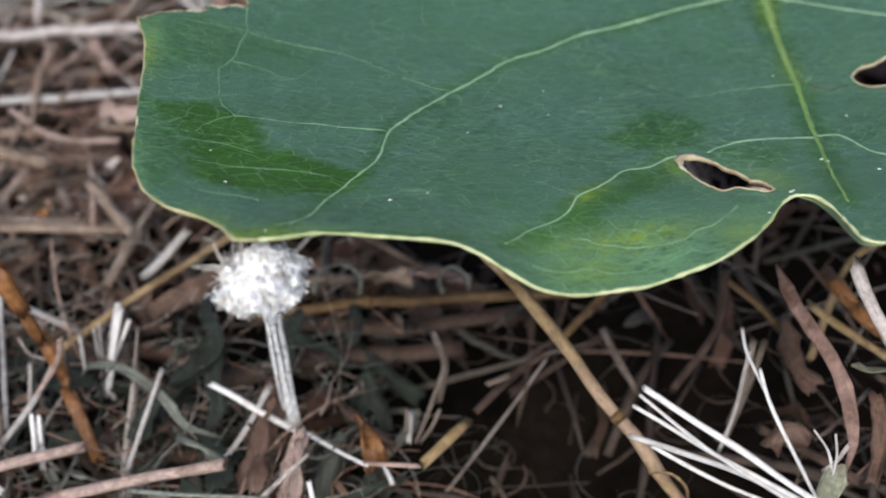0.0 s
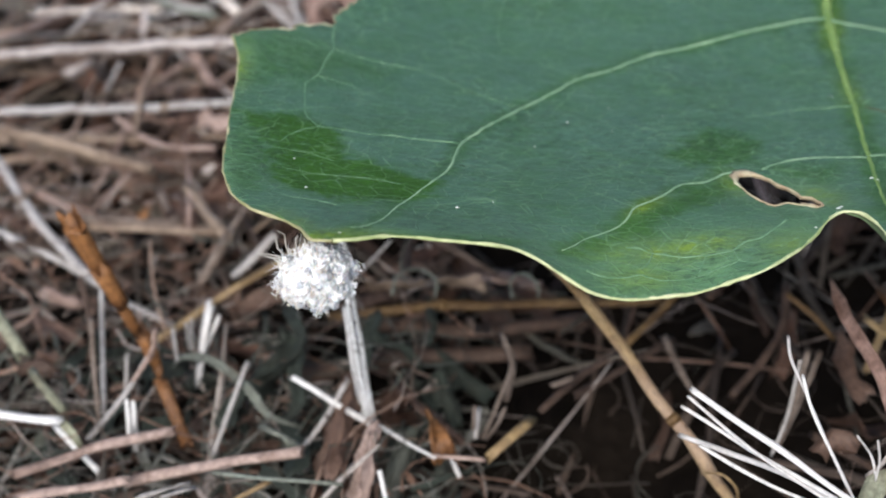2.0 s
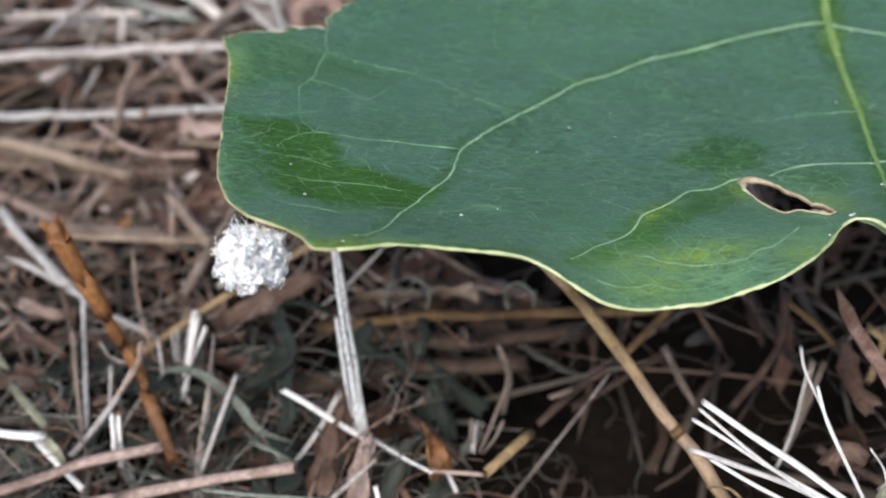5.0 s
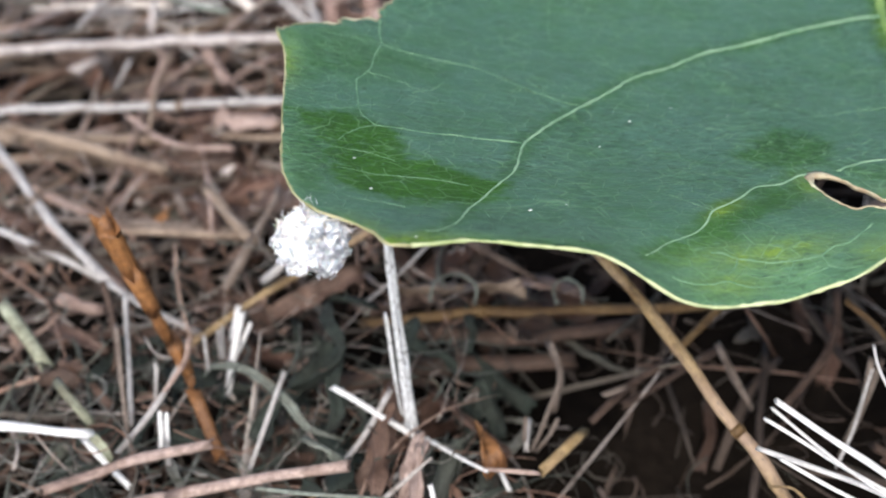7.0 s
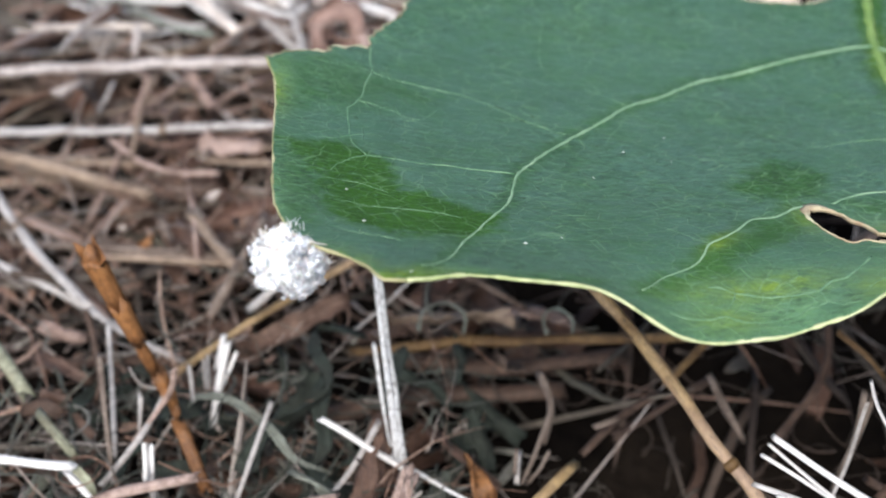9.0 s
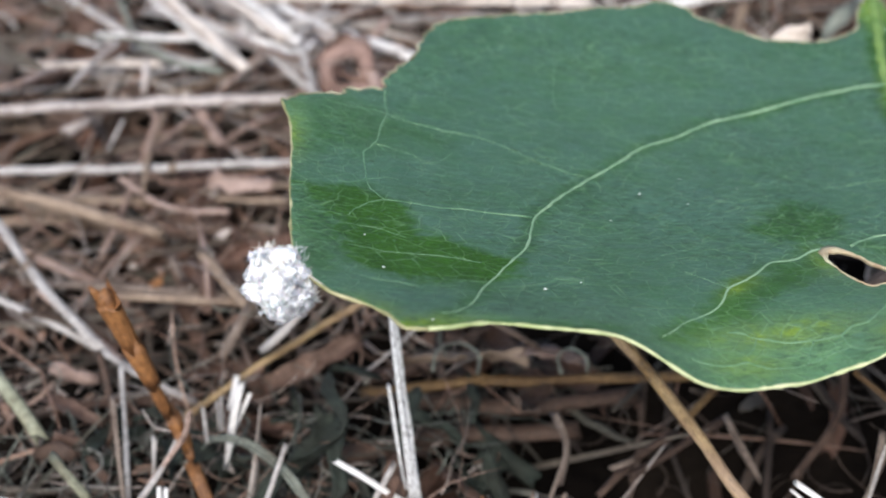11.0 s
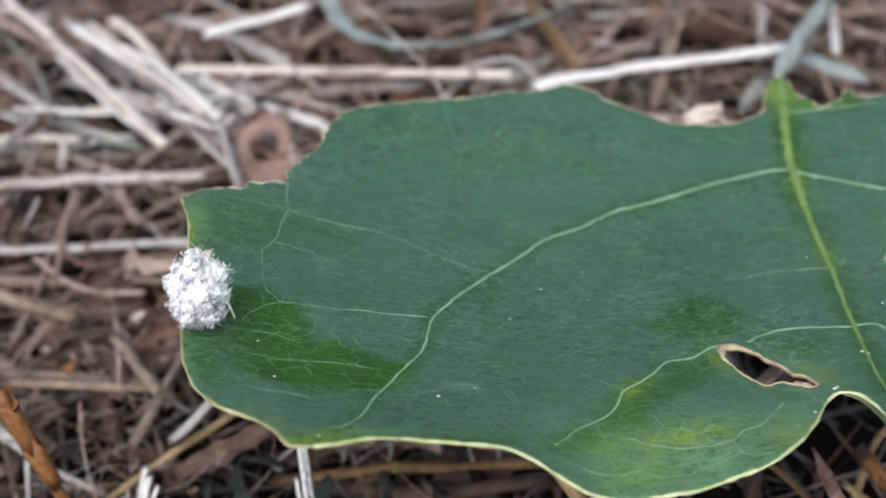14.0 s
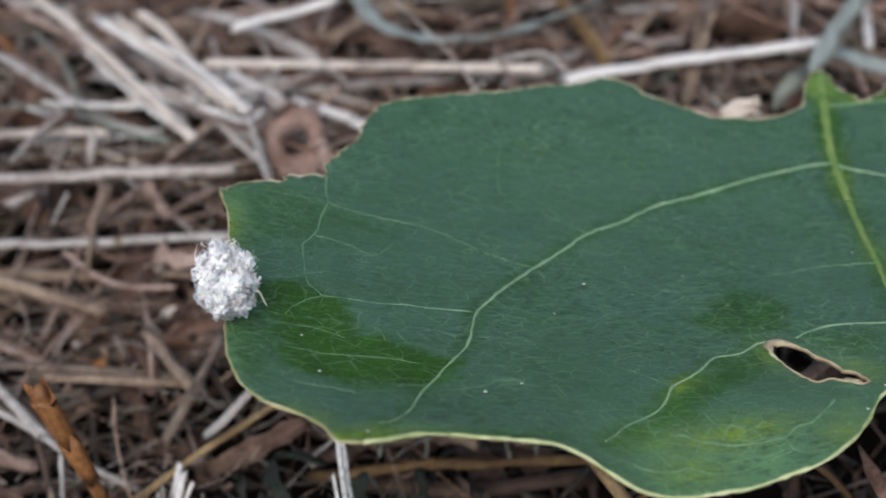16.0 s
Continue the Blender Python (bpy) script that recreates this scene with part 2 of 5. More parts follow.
def plain_material(name, dark, light, scale, rough=0.6, bump=0.3, spec=0.4):
    m, n, l, bsdf = material(name)
    place = n.new("ShaderNodeTexCoord").outputs["Object"]
    a, b = noise_tex(n, l, place, scale, 5), noise_tex(n, l, place, scale * 6, 3)
    colour = ramp(n, l, a, [(0.32, dark), (0.68, light)])
    l.new(mixed(n, l, 0.4, colour, ramp(n, l, b, [(0.3, (0.6, 0.6, 0.6)), (0.7, (1.1, 1.1, 1.1))]), "MULTIPLY"), bsdf.inputs["Base Color"])
    bsdf.inputs["Roughness"].default_value = rough
    bsdf.inputs["Specular IOR Level"].default_value = spec
    bumped(n, l, bsdf, b, bump, 0.0001)
    return m


SOIL = soil_material()
LEAF = leaf_material()
VEIN = plain_material("leaf_vein", (0.15, 0.28, 0.155), (0.3, 0.45, 0.28), 300, 0.5)
MIDRIB = plain_material("leaf_midrib", (0.095, 0.19, 0.04), (0.21, 0.32, 0.09), 200, 0.5)
SCAR = plain_material("leaf_scar", (0.03, 0.025, 0.012), (0.12, 0.08, 0.04), 600, 0.7)
BRUISE = plain_material("leaf_bruise", (0.012, 0.03, 0.012), (0.03, 0.06, 0.024), 900, 0.6)
DUST = plain_material("pale_dust", (0.5, 0.55, 0.52), (0.74, 0.8, 0.76), 900, 0.5)
VEINLET = plain_material("leaf_veinlet", (0.075, 0.18, 0.09), (0.2, 0.35, 0.2), 900, 0.5)
MARGIN = plain_material("leaf_margin", (0.28, 0.37, 0.12), (0.7, 0.73, 0.44), 250, 0.5)
UNDERSIDE = plain_material("leaf_underside", (0.16, 0.24, 0.12), (0.3, 0.38, 0.22), 300, 0.55)
SIDE_MARGIN = plain_material("side_margin", (0.22, 0.22, 0.08), (0.6, 0.56, 0.34), 260, 0.55)
CHEWED = plain_material("chewed_margin", (0.12, 0.11, 0.05), (0.6, 0.56, 0.4), 400, 0.7)
DEAD = plain_material("dead_rim", (0.32, 0.19, 0.12), (0.6, 0.58, 0.38), 420, 0.7)
FLUFF = plain_material("waxy_debris", (0.74, 0.75, 0.77), (0.97, 0.97, 0.98), 800, 0.6, 0.4)
CREAM = plain_material("cream_debris", (0.6, 0.54, 0.47), (0.9, 0.86, 0.8), 800, 0.6, 0.4)
HUSK = plain_material("insect_husks", (0.28, 0.29, 0.32), (0.64, 0.66, 0.7), 900, 0.3, 0.4)
for m in (FLUFF, CREAM, HUSK):
    b = m.node_tree.nodes["Principled BSDF"]
    b.inputs["Subsurface Weight"].default_value, b.inputs["Subsurface Scale"].default_value = 0.1, 0.0003
LIMB = plain_material("larva_leg", (0.3, 0.28, 0.24), (0.65, 0.62, 0.56), 900, 0.35, 0.1)


# ---- mesh helpers; lengths in millimetres ----
def mesh_of(name, verts, faces, mat, uvs=None, smooth=True):
    me = bpy.data.meshes.new(name)
    me.from_pydata([tuple(float(c) * MM for c in v) for v in verts], [], faces)
    if uvs is not None:
        layer = me.uv_layers.new(name="UVMap")
        flat = np.array([uvs[i] for f in faces for i in f], dtype=np.float32).ravel()
        layer.data.foreach_set("uv", flat)
    me.polygons.foreach_set("use_smooth", [smooth] * len(me.polygons))
    me.materials.append(mat)
    me.update()
    return me


def part(name, me, parent, label=""):
    ob = new(name, me)
    ob.parent = parent
    return tagged(ob, label) if label else ob


def spline(points, step):
    """Catmull-Rom samples along control points."""
    p = [np.array(q, float) for q in points]
    p = [2 * p[0] - p[1]] + p + [2 * p[-1] - p[-2]]
    out = []
    for a, b, c, d in zip(p, p[1:], p[2:], p[3:]):
        k = max(1, int(round(np.linalg.norm(c - b) / step)))
        for i in range(k):
            t = i / k
            out.append(0.5 * (2 * b + (c - a) * t + (2 * a - 5 * b + 4 * c - d) * t ** 2 + (3 * b - a - 3 * c + d) * t ** 3))
    return np.array(out + [p[-2]])


def frames_along(line, up=(0, 0, 1)):
    tan = np.gradient(line, axis=0)
    tan /= np.linalg.norm(tan, axis=1)[:, None] + 1e-9
    up = np.array(up, float)
    if abs(tan @ up).max() > 0.93:
        up = np.array([0.0, -1.0, 0.25])
    side = np.cross(tan, up)
    side /= np.linalg.norm(side, axis=1)[:, None] + 1e-9
    return tan, side, np.cross(side, tan)


def tube(line, widths, flat=0.75, sides=8, ragged=0.0, r=None):
    """Verts, faces and uvs of a tube of varied width round a line."""
    tan, side, over = frames_along(line)
    ang = np.arange(sides) / sides * 2 * math.pi
    run = np.concatenate([[0], np.cumsum(np.linalg.norm(np.diff(line, axis=0), axis=1))])
    verts, uvs, faces = [], [], []
    for i, c in enumerate(line):
        for k, a in enumerate(ang):
            v = c + (side[i] * math.cos(a) + over[i] * math.sin(a) * flat) * widths[i] / 2
            if ragged and r is not None and i in (0, len(line) - 1):
                v = v + tan[i] * r.uniform(-1, 1) * ragged * widths[i]
            verts.append(v)
            uvs.append((run[i], abs(2 * k / sides - 1)))
    for i in range(len(line) - 1):
        for k in range(sides):
            j = (k + 1) % sides
            faces.append((i * sides + k, i * sides + j, (i + 1) * sides + j, (i + 1) * sides + k))
    for i, turn in ((0, -1), (len(line) - 1, 1)):
        at = len(verts)
        verts.append(line[i] - tan[i] * turn * widths[i] * 0.3)
        uvs.append((run[i], 0.5))
        for k in range(sides):
            j = (k + 1) % sides
            tri = (i * sides + k, i * sides + j, at)
            faces.append(tri if turn > 0 else tri[::-1])
    return verts, faces, uvs


def ribbon(line, widths, thick, fold=0.25, twist=0.0):
    """A blade of grass: a folded strip with thickness."""
    tan, side, over = frames_along(line)
    run = np.concatenate([[0], np.cumsum(np.linalg.norm(np.diff(line, axis=0), axis=1))])
    verts, uvs, faces = [], [], []
    cols = (-1, -0.5, 0, 0.5, 1)
    ph = float(line[0].sum())
    for i, c in enumerate(line):
        a = twist * i / len(line)
        s, o = side[i] * math.cos(a) + over[i] * math.sin(a), over[i] * math.cos(a) - side[i] * math.sin(a)
        for layer in (0, 1):
            for k in cols:
                wave = noise.noise((i * 0.45, k * 1.3, ph)) * widths[i] * 0.22
                verts.append(c + s * k * widths[i] / 2 * (1 + 0.25 * noise.noise((i * 0.8, k, ph + 5))) + o * (abs(k) * fold * widths[i] + wave - layer * thick))
                uvs.append((run[i], (k + 1) / 2))
    w = len(cols)
    for i in range(len(line) - 1):
        a, b = i * 2 * w, (i + 1) * 2 * w
        for k in range(w - 1):
            faces.append((a + k, a + k + 1, b + k + 1, b + k))
            faces.append((a + w + k, b + w + k, b + w + k + 1, a + w + k + 1))
        faces.append((a, b, b + w, a + w))
        faces.append((a + w - 1, a + 2 * w - 1, b + 2 * w - 1, b + w - 1))
    for a, turn in ((0, 1), ((len(line) - 1) * 2 * w, -1)):
        for k in range(w - 1):
            q = (a + k, a + w + k, a + w + k + 1, a + k + 1)
            faces.append(q[::turn])
    return verts, faces, uvs


def scrap_sheet(line, width, r, crumple=0.3):
    """A torn, crumpled strip of dead leaf with thickness."""
    tan, side, over = frames_along(line)
    cols, n = 7, len(line)
    ph, a0, a1 = r.uniform(0, 99), r.uniform(-0.9, 0.9), r.uniform(-0.8, 0.8)
    run = np.concatenate([[0], np.cumsum(np.linalg.norm(np.diff(line, axis=0), axis=1))])
    verts, uvs, faces = [], [], []
    for layer in (0, 1):
        for i in range(n):
            a = a0 + a1 * i / n
            s, o = side[i] * math.cos(a) + over[i] * math.sin(a), over[i] * math.cos(a) - side[i] * math.sin(a)
            half = width / 2 * (0.8 + 0.55 * noise.noise((i * 0.5, ph, 1)))
            for k in range(cols):
                q = 2 * k / (cols - 1) - 1
                torn = width * 0.35 * noise.noise((k * 0.9, ph, 5)) if i in (0, n - 1) else 0
                bend = width * crumple * (noise.noise((i * 0.4, q * 1.6, ph)) + 0.5 * noise.noise((i * 0.9, q * 3, ph + 9)) + 0.8 * q * q * math.sin(ph))
                edge = 1 + 0.22 * noise.noise((i * 0.9, q, ph + 4))
                verts.append(line[i] + s * q * half * edge + tan[i] * torn + o * (bend - layer * 0.1))
                uvs.append((run[i], k / (cols - 1)))
    at = n * cols
    for i in range(n - 1):
        for k in range(cols - 1):
            q = (i * cols + k, i * cols + k + 1, (i + 1) * cols + k + 1, (i + 1) * cols + k)
            faces += [q, tuple(v + at for v in reversed(q))]
    rim = [k for k in range(cols)] + [i * cols + cols - 1 for i in range(1, n)] + [(n - 1) * cols + k for k in reversed(range(cols - 1))] + [i * cols for i in reversed(range(1, n - 1))]
    for a, b in zip(rim, rim[1:] + rim[:1]):
        faces.append((a, a + at, b + at, b))
    return verts, faces, uvs


def placed(name, verts, faces, uvs, mat):
    """One object with its origin at its lowest end."""
    v = np.array(verts)
    base = v[v[:, 2].argmin()]
    ob = new(name, mesh_of(name, v - base, faces, mat, uvs))
    ob.location = base * MM
    return ob


# ---- ground ----
def ground():
    inner = np.linspace(-300, 300, 121)
    outer = 300 * 1.35 ** np.arange(1, 20)
    axis = np.concatenate([-outer[::-1], inner, outer])
    verts, faces = [], []
    for y in axis:
        for x in axis:
            far = max(abs(x), abs(y))
            z = 3.0 * noise.noise((x / 40, y / 40, 0)) + 1.2 * noise.noise((x / 9, y / 9, 3)) - 3.5 - 12.0 * math.exp(-((x - 26) / 22) ** 2 - ((y + 6) / 16) ** 2)
            verts.append((x, y, z if far < 290 else -3))
    n = len(axis)
    for j in range(n - 1):
        for i in range(n - 1):
            faces.append((j * n + i, j * n + i + 1, (j + 1) * n + i + 1, (j + 1) * n + i))
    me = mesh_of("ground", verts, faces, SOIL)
    # away from the shade-darkened middle a thatch of old grass hides the soil
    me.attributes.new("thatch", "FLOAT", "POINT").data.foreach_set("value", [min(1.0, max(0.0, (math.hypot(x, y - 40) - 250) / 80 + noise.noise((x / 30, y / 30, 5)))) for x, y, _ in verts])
    ob = new("ground", me)
    return tagged(ob, "dark brown crumbly soil, blackened for shade, under dry grass litter", "ground", kind="structure")


ground()


# ---- the leaf ----
def eased(a, b, x):
    t = min(1.0, max(0.0, (x - a) / (b - a)))
    return t * t * (3 - 2 * t)


def leaf_z(x, y):
    """A shallow bowl whose front margin turns up beside the lobe and hangs down at the lobe."""
    a, b = x / 30, y / 30
    z = 41.68 - 7.38 * a - 3.91 * b + 1.87 * a * a - 0.79 * a * b + 2.99 * b * b
    wave = 0.7 + 0.9 * eased(-8, 2, x) - 3.9 * eased(9, 19, x) + 2.4 * eased(24, 35, x)
    return z + wave * max(0.0, (-11 - y) / 11) ** 1.3


def leaf_height(x, y):
    z = leaf_z(x, y) + 0.22 * noise.noise((x / 7, y / 7, 1.5)) + 0.05 * noise.noise((x / 1.6, y / 1.6, 4))
    z += 0.25 * math.exp(-((x - 41) ** 2 + (y + 13.5) ** 2) / 14)
    return z


TOP = [(-13.4, 15.8), (-12.4, 16.4), (-11.7, 17.0), (-10.4, 17.8), (-8.4, 18.4), (-7.6, 18.8), (-7.5, 19.5), (-4.8, 20.3), (-3.9, 20.7), (-3.7, 22.3), (-2.5, 24.6), (-0.7, 26.7),
       (0.2, 29.8), (1.5, 32.8), (3.0, 34.4), (8, 36.1), (14.2, 37.9), (20, 39.8), (24.2, 40.6), (27.2, 41.7), (29.8, 40.8), (32, 38.5), (34.8, 36.9), (38.2, 35.1), (42.2, 34.5),
       (44.4, 34.5), (46.8, 35.5), (48.6, 37), (49.2, 39.1), (50.4, 41.6), (51.5, 42.8), (52.7, 43), (53.2, 41.8), (53.1, 40.4), (53.5, 39.2), (54.3, 38.4), (54.8, 37.8), (54.9, 36.8), (55.7, 37.1),
       (57.2, 37.8), (58.2, 38.6), (59.1, 39.8), (59.7, 39.9), (59.7, 38.8), (60.4, 38.3), (63.2, 38.3)]
FAR_SIDE = [(63.2, 38.3), (76, 42), (92, 36), (99, 18), (96, -4), (84, -22), (66, -31), (52, -28), (42.9, -22.2)]
FRONT = [(42.9, -21.9), (41.6, -21), (41.4, -18.2), (41.2, -15.5), (40.4, -13.5), (39.2, -12.9), (37.8, -13.8), (35.6, -16.9), (33.3, -19.5), (30.6, -21.3),
         (28.2, -21.7), (24.9, -22.3), (22.2, -22.8), (20.3, -23.1), (18.6, -23), (16.6, -22.8), (15, -22.2), (13.7, -21.4), (12.3, -20.7), (11, -20.4), (9.5, -20.6), (7.5, -20.3), (5.5, -20.1), (3.5, -19.9), (1.4, -20.1), (-0.6, -20.9), (-2.3, -21.3)]
SIDE = [(-2.3, -21.3), (-3.8, -21), (-4.4, -20), (-5, -18.5), (-6.3, -16.9), (-7.7, -16), (-9.1, -15.1), (-10.7, -12.9), (-11.6, -10.4), (-12.1, -7.7), (-12.3, -4), (-12.4, 3), (-12.4, 9.4), (-12.8, 13.2), (-13.4, 15.8)]
HOLES = ([(32.1, -4.8), (33.0, -4.7), (34.1, -5.3), (35.0, -6.7), (36.1, -8.3), (36.5, -9.4), (37.3, -9.8), (37.8, -10.8), (37.6, -11.6), (36.2, -11.0), (35.0, -10.5), (34.2, -10.8), (33.4, -10.6), (32.4, -8.8), (31.9, -7.2), (31.8, -5.8)],
         [(51.6, 8.2), (52.7, 9.6), (54.3, 10.2), (56.4, 11.4), (59, 11.2), (60, 8), (57.5, 5.6), (54.4, 6.1), (52.6, 6.3), (51.7, 7.1)])


MIDRIB_LINE = [(52.3, 42.6), (51, 37.4), (49.6, 32), (48.3, 25.8), (47.4, 19), (46.6, 12.8), (46, 7.5), (45.2, 2.2), (44.5, -2.3), (44, -5.6), (43.4, -9.6), (42.8, -13.2), (42.6, -15)]
MAIN_VEIN = [(48.3, 25.8), (45.4, 25.5), (41.4, 24.3), (38.2, 23.2), (33.5, 21.3), (28.2, 19.1), (23.8, 15.9), (20, 13.7), (17.4, 11), (14, 7.8), (11.2, 4.6), (9.4, 2.1), (7.8, -0.3), (7.3, -2.1), (6.8, -4.3), (6.3, -5.8), (5, -7.9), (3.7, -10.1), (2.5, -12.3), (1.9, -13.9), (1.4, -15.5), (0.6, -17.1), (-0.3, -18.1), (-1.1, -18.3)]
SECOND_VEIN = [(32, -4.4), (30.9, -4.6), (28.9, -6.1), (26.6, -6.7), (24.9, -8.6), (23.4, -10), (22, -11), (21.2, -12.5), (20.2, -13.9), (18.5, -15.1), (17.3, -15.8), (16.2, -17), (15.1, -18.2)]


def inside(poly, x, y):
    px, py = poly[:, 0], poly[:, 1]
    qx, qy = np.roll(px, -1), np.roll(py, -1)
    cross = (py > y) != (qy > y)
    with np.errstate(divide="ignore", invalid="ignore"):
        at = (qx - px) * (y - py) / (qy - py) + px
    return bool(np.sum(cross & (x < at)) % 2)


def rough_line(points, step, amount, seed):
    line = spline([(x, y, 0) for x, y in points], step)
    for i in range(1, len(line) - 1):
        line[i, 0] += amount * noise.noise((i * 0.61, seed, 0.3))
        line[i, 1] += amount * noise.noise((i * 0.61, seed, 7.7))
    return line


def on_leaf(line, lift=0.0):
    return np.array([(x, y, leaf_height(x, y) + lift) for x, y, *_ in line])


def big_leaf():
    from_top = rough_line(TOP, 0.45, 0.42, 1)
    from_far = rough_line(FAR_SIDE, 1.5, 0.3, 2)
    from_front = rough_line(FRONT, 0.7, 0.08, 3)
    from_side = rough_line(SIDE, 0.7, 0.12, 4)
    edge = np.vstack([from_top[:-1], from_far[:-1], from_front[:-1], from_side[:-1]])[:, :2]
    holes = [rough_line(h + h[:1], 0.4, 0.2, 5 + k)[:-1, :2] for k, h in enumerate(HOLES)]
    loops = [edge] + holes
    pts, lines = [], []
    for loop in loops:
        at = len(pts)
        pts += [Vector(p) for p in loop]
        lines += [(at + i, at + (i + 1) % len(loop)) for i in range(len(loop))]
    r = random.Random(5)
    for gx in np.concatenate([np.arange(-13, 62, 0.45), np.arange(62, 100, 1.6)]):
        for gy in np.arange(-30, 44, 0.42 if gx < 62 else 1.6):
            x, y = gx + r.uniform(-0.25, 0.25), gy + r.uniform(-0.25, 0.25)
            if inside(edge, x, y) and not any(inside(h, x, y) for h in holes):
                pts.append(Vector((x, y)))
    from mathutils import geometry
    got, _, tris, *_ = geometry.delaunay_2d_cdt(pts, lines, [], 0, 1e-4)
    keep = []
    for f in tris:
        cx, cy = sum(got[i][0] for i in f) / 3, sum(got[i][1] for i in f) / 3
        if inside(edge, cx, cy) and not any(inside(h, cx, cy) for h in holes):
            keep.append(tuple(f))
    n = len(got)
    top = [(p[0], p[1], leaf_height(p[0], p[1])) for p in got]
    verts = top + [(x, y, z - 0.28) for x, y, z in top]
    faces = keep + [tuple(i + n for i in reversed(f)) for f in keep]
    seen = {}
    for f in keep:
        for a, b in zip(f, f[1:] + f[:1]):
            seen[(a, b)] = 1
    faces += [(a, a + n, b + n, b) for a, b in seen if (b, a) not in seen]
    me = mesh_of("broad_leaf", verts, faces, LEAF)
    sky_sheen, pale, gold = (me.attributes.new(k, "FLOAT", "POINT") for k in ("sky_sheen", "pale", "gold"))
    # Pale tints; on the lobe they also carry light caught by its droop.
    light = [(25, -20.5, 12, 5.5, 0.08, 0.62), (51.5, 41, 2.6, 4, 0, 0.7), (35, -7.5, 5.2, 4.4, -0.7, 0.25), (54, 9, 4.5, 4, 0, 0.25), (24, -24.6, 13, 2.4, 0.08, 0.85), (34, -18, 4.5, 4, 0.8, 0.6), (-11.8, -9, 1.2, 6, 0.1, 0.5), (5, -19, 9, 0.8, 0, 0.5), (-12, 12, 1.2, 4, 0, 0.5)]
    yellow = [(-2.6, -20.4, 4.2, 1.5, 0.1, 1.0), (-5.6, -17.6, 2.6, 1.1, -0.9, 0.7), (25, -17, 6, 1.6, 0.15, 0.8), (21, -20.6, 3, 1.6, 0.1, 0.6), (23, -10.6, 2.2, 0.8, 0.75, 0.7), (51.2, 40.5, 2.2, 3.4, 0, 0.9), (48.2, 24, 1.2, 5, -0.2, 0.5), (46.4, 10, 1.0, 4, -0.1, 0.5), (38, -9.5, 1.6, 2.2, 0.5, 0.7), (31.2, -6.5, 1.0, 2.2, 0, 0.6), (33.5, -18, 2.5, 1.6, 0.6, 0.7), (55.5, 37.5, 3, 1, 0.2, 0.7), (-12.3, 10, 0.9, 4, 0, 0.7)]

    def blob(x, y, cx, cy, a, c, turn):
        u, v = (x - cx) * math.cos(turn) + (y - cy) * math.sin(turn), (y - cy) * math.cos(turn) - (x - cx) * math.sin(turn)
        return math.exp(-(u / a) ** 2 - (v / c) ** 2)

    xy = np.array([v[:2] for v in top])

    def from_line(points):
        """Distance of every vertex from a line of points."""
        best = np.full(n, 99.0)
        p = np.array(points, float)
        for a, b in zip(p, p[1:]):
            t = np.clip(((xy - a) @ (b - a)) / ((b - a) @ (b - a) + 1e-9), 0, 1)
            best = np.minimum(best, np.linalg.norm(xy - a - t[:, None] * (b - a), axis=1))
        return best

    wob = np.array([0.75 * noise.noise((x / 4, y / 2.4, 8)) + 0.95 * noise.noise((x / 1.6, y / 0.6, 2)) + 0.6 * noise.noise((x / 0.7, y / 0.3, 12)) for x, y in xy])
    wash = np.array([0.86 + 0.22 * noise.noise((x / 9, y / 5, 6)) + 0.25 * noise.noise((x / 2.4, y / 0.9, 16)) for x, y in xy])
    def sheen_left(outline, dulled, soft):
        """How much of the painted sheen is left round a duller green patch."""
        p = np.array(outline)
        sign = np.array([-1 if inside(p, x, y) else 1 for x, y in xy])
        return 1 - dulled * np.clip(0.5 - (from_line(outline + outline[:1]) * sign + wob) / soft, 0, 1)

    # Patches without the painted sheen show the plain green.
    wash *= sheen_left([(-11.4, 1.9), (-8.4, 2.6), (-6.1, 3.1), (-4.8, 1.3), (-2.6, 0.2), (-2.2, -2), (-1.6, -4.3), (0.8, -4.9), (3.3, -6.9), (6.2, -7.6), (5.4, -9.9), (3.6, -11.3), (1.4, -12.3), (-2.1, -12), (-5.4, -11.4), (-7.7, -9.7), (-8.6, -6.6), (-8.4, -3.2), (-10.2, -0.8)], 1, 1.2)
    wash *= sheen_left([(26.3, -1.2), (28.2, 1.6), (30.8, 3.4), (33.8, 3.7), (35.4, 0.9), (34.4, -2.5), (30.9, -3.2), (27.8, -2.6)], 0.72, 1.6)
    wash *= sheen_left([(-12, 15.5), (-8, 17), (-3.9, 15.6), (-1, 14.2), (2.2, 12.6), (1, 10.4), (-2.5, 11.8), (-5.4, 9.6), (-8.5, 9), (-12, 7.5)], 0.5, 3)
    wash *= sheen_left([(49, 36.6), (47.5, 27), (46, 20), (47.2, 19.5), (49.4, 25), (50.6, 30), (52.6, 36), (60, 36.6), (60, 40), (54, 40), (52.5, 43), (50, 42)], 0.85, 1.6)
    wash *= sheen_left([(14.1, -19.4), (17.3, -16.3), (20.7, -13.4), (23, -10.4), (27, -7.2), (31.6, -5.4), (31.6, -7.4), (27.5, -10.8), (24.6, -12.9), (22.3, -15.1), (18.4, -17.9)], 0.8, 1.6)
    wash *= sheen_left([(-9, -15.5), (-3.9, -19.6), (2, -19.3), (11.9, -18.9), (11.8, -21.6), (-2.9, -22.6)], 0.8, 2)
    wash *= sheen_left([(34.5, -3.6), (38.5, -3.2), (42, -4), (40, -7), (36.8, -6.6)], 0.6, 2)
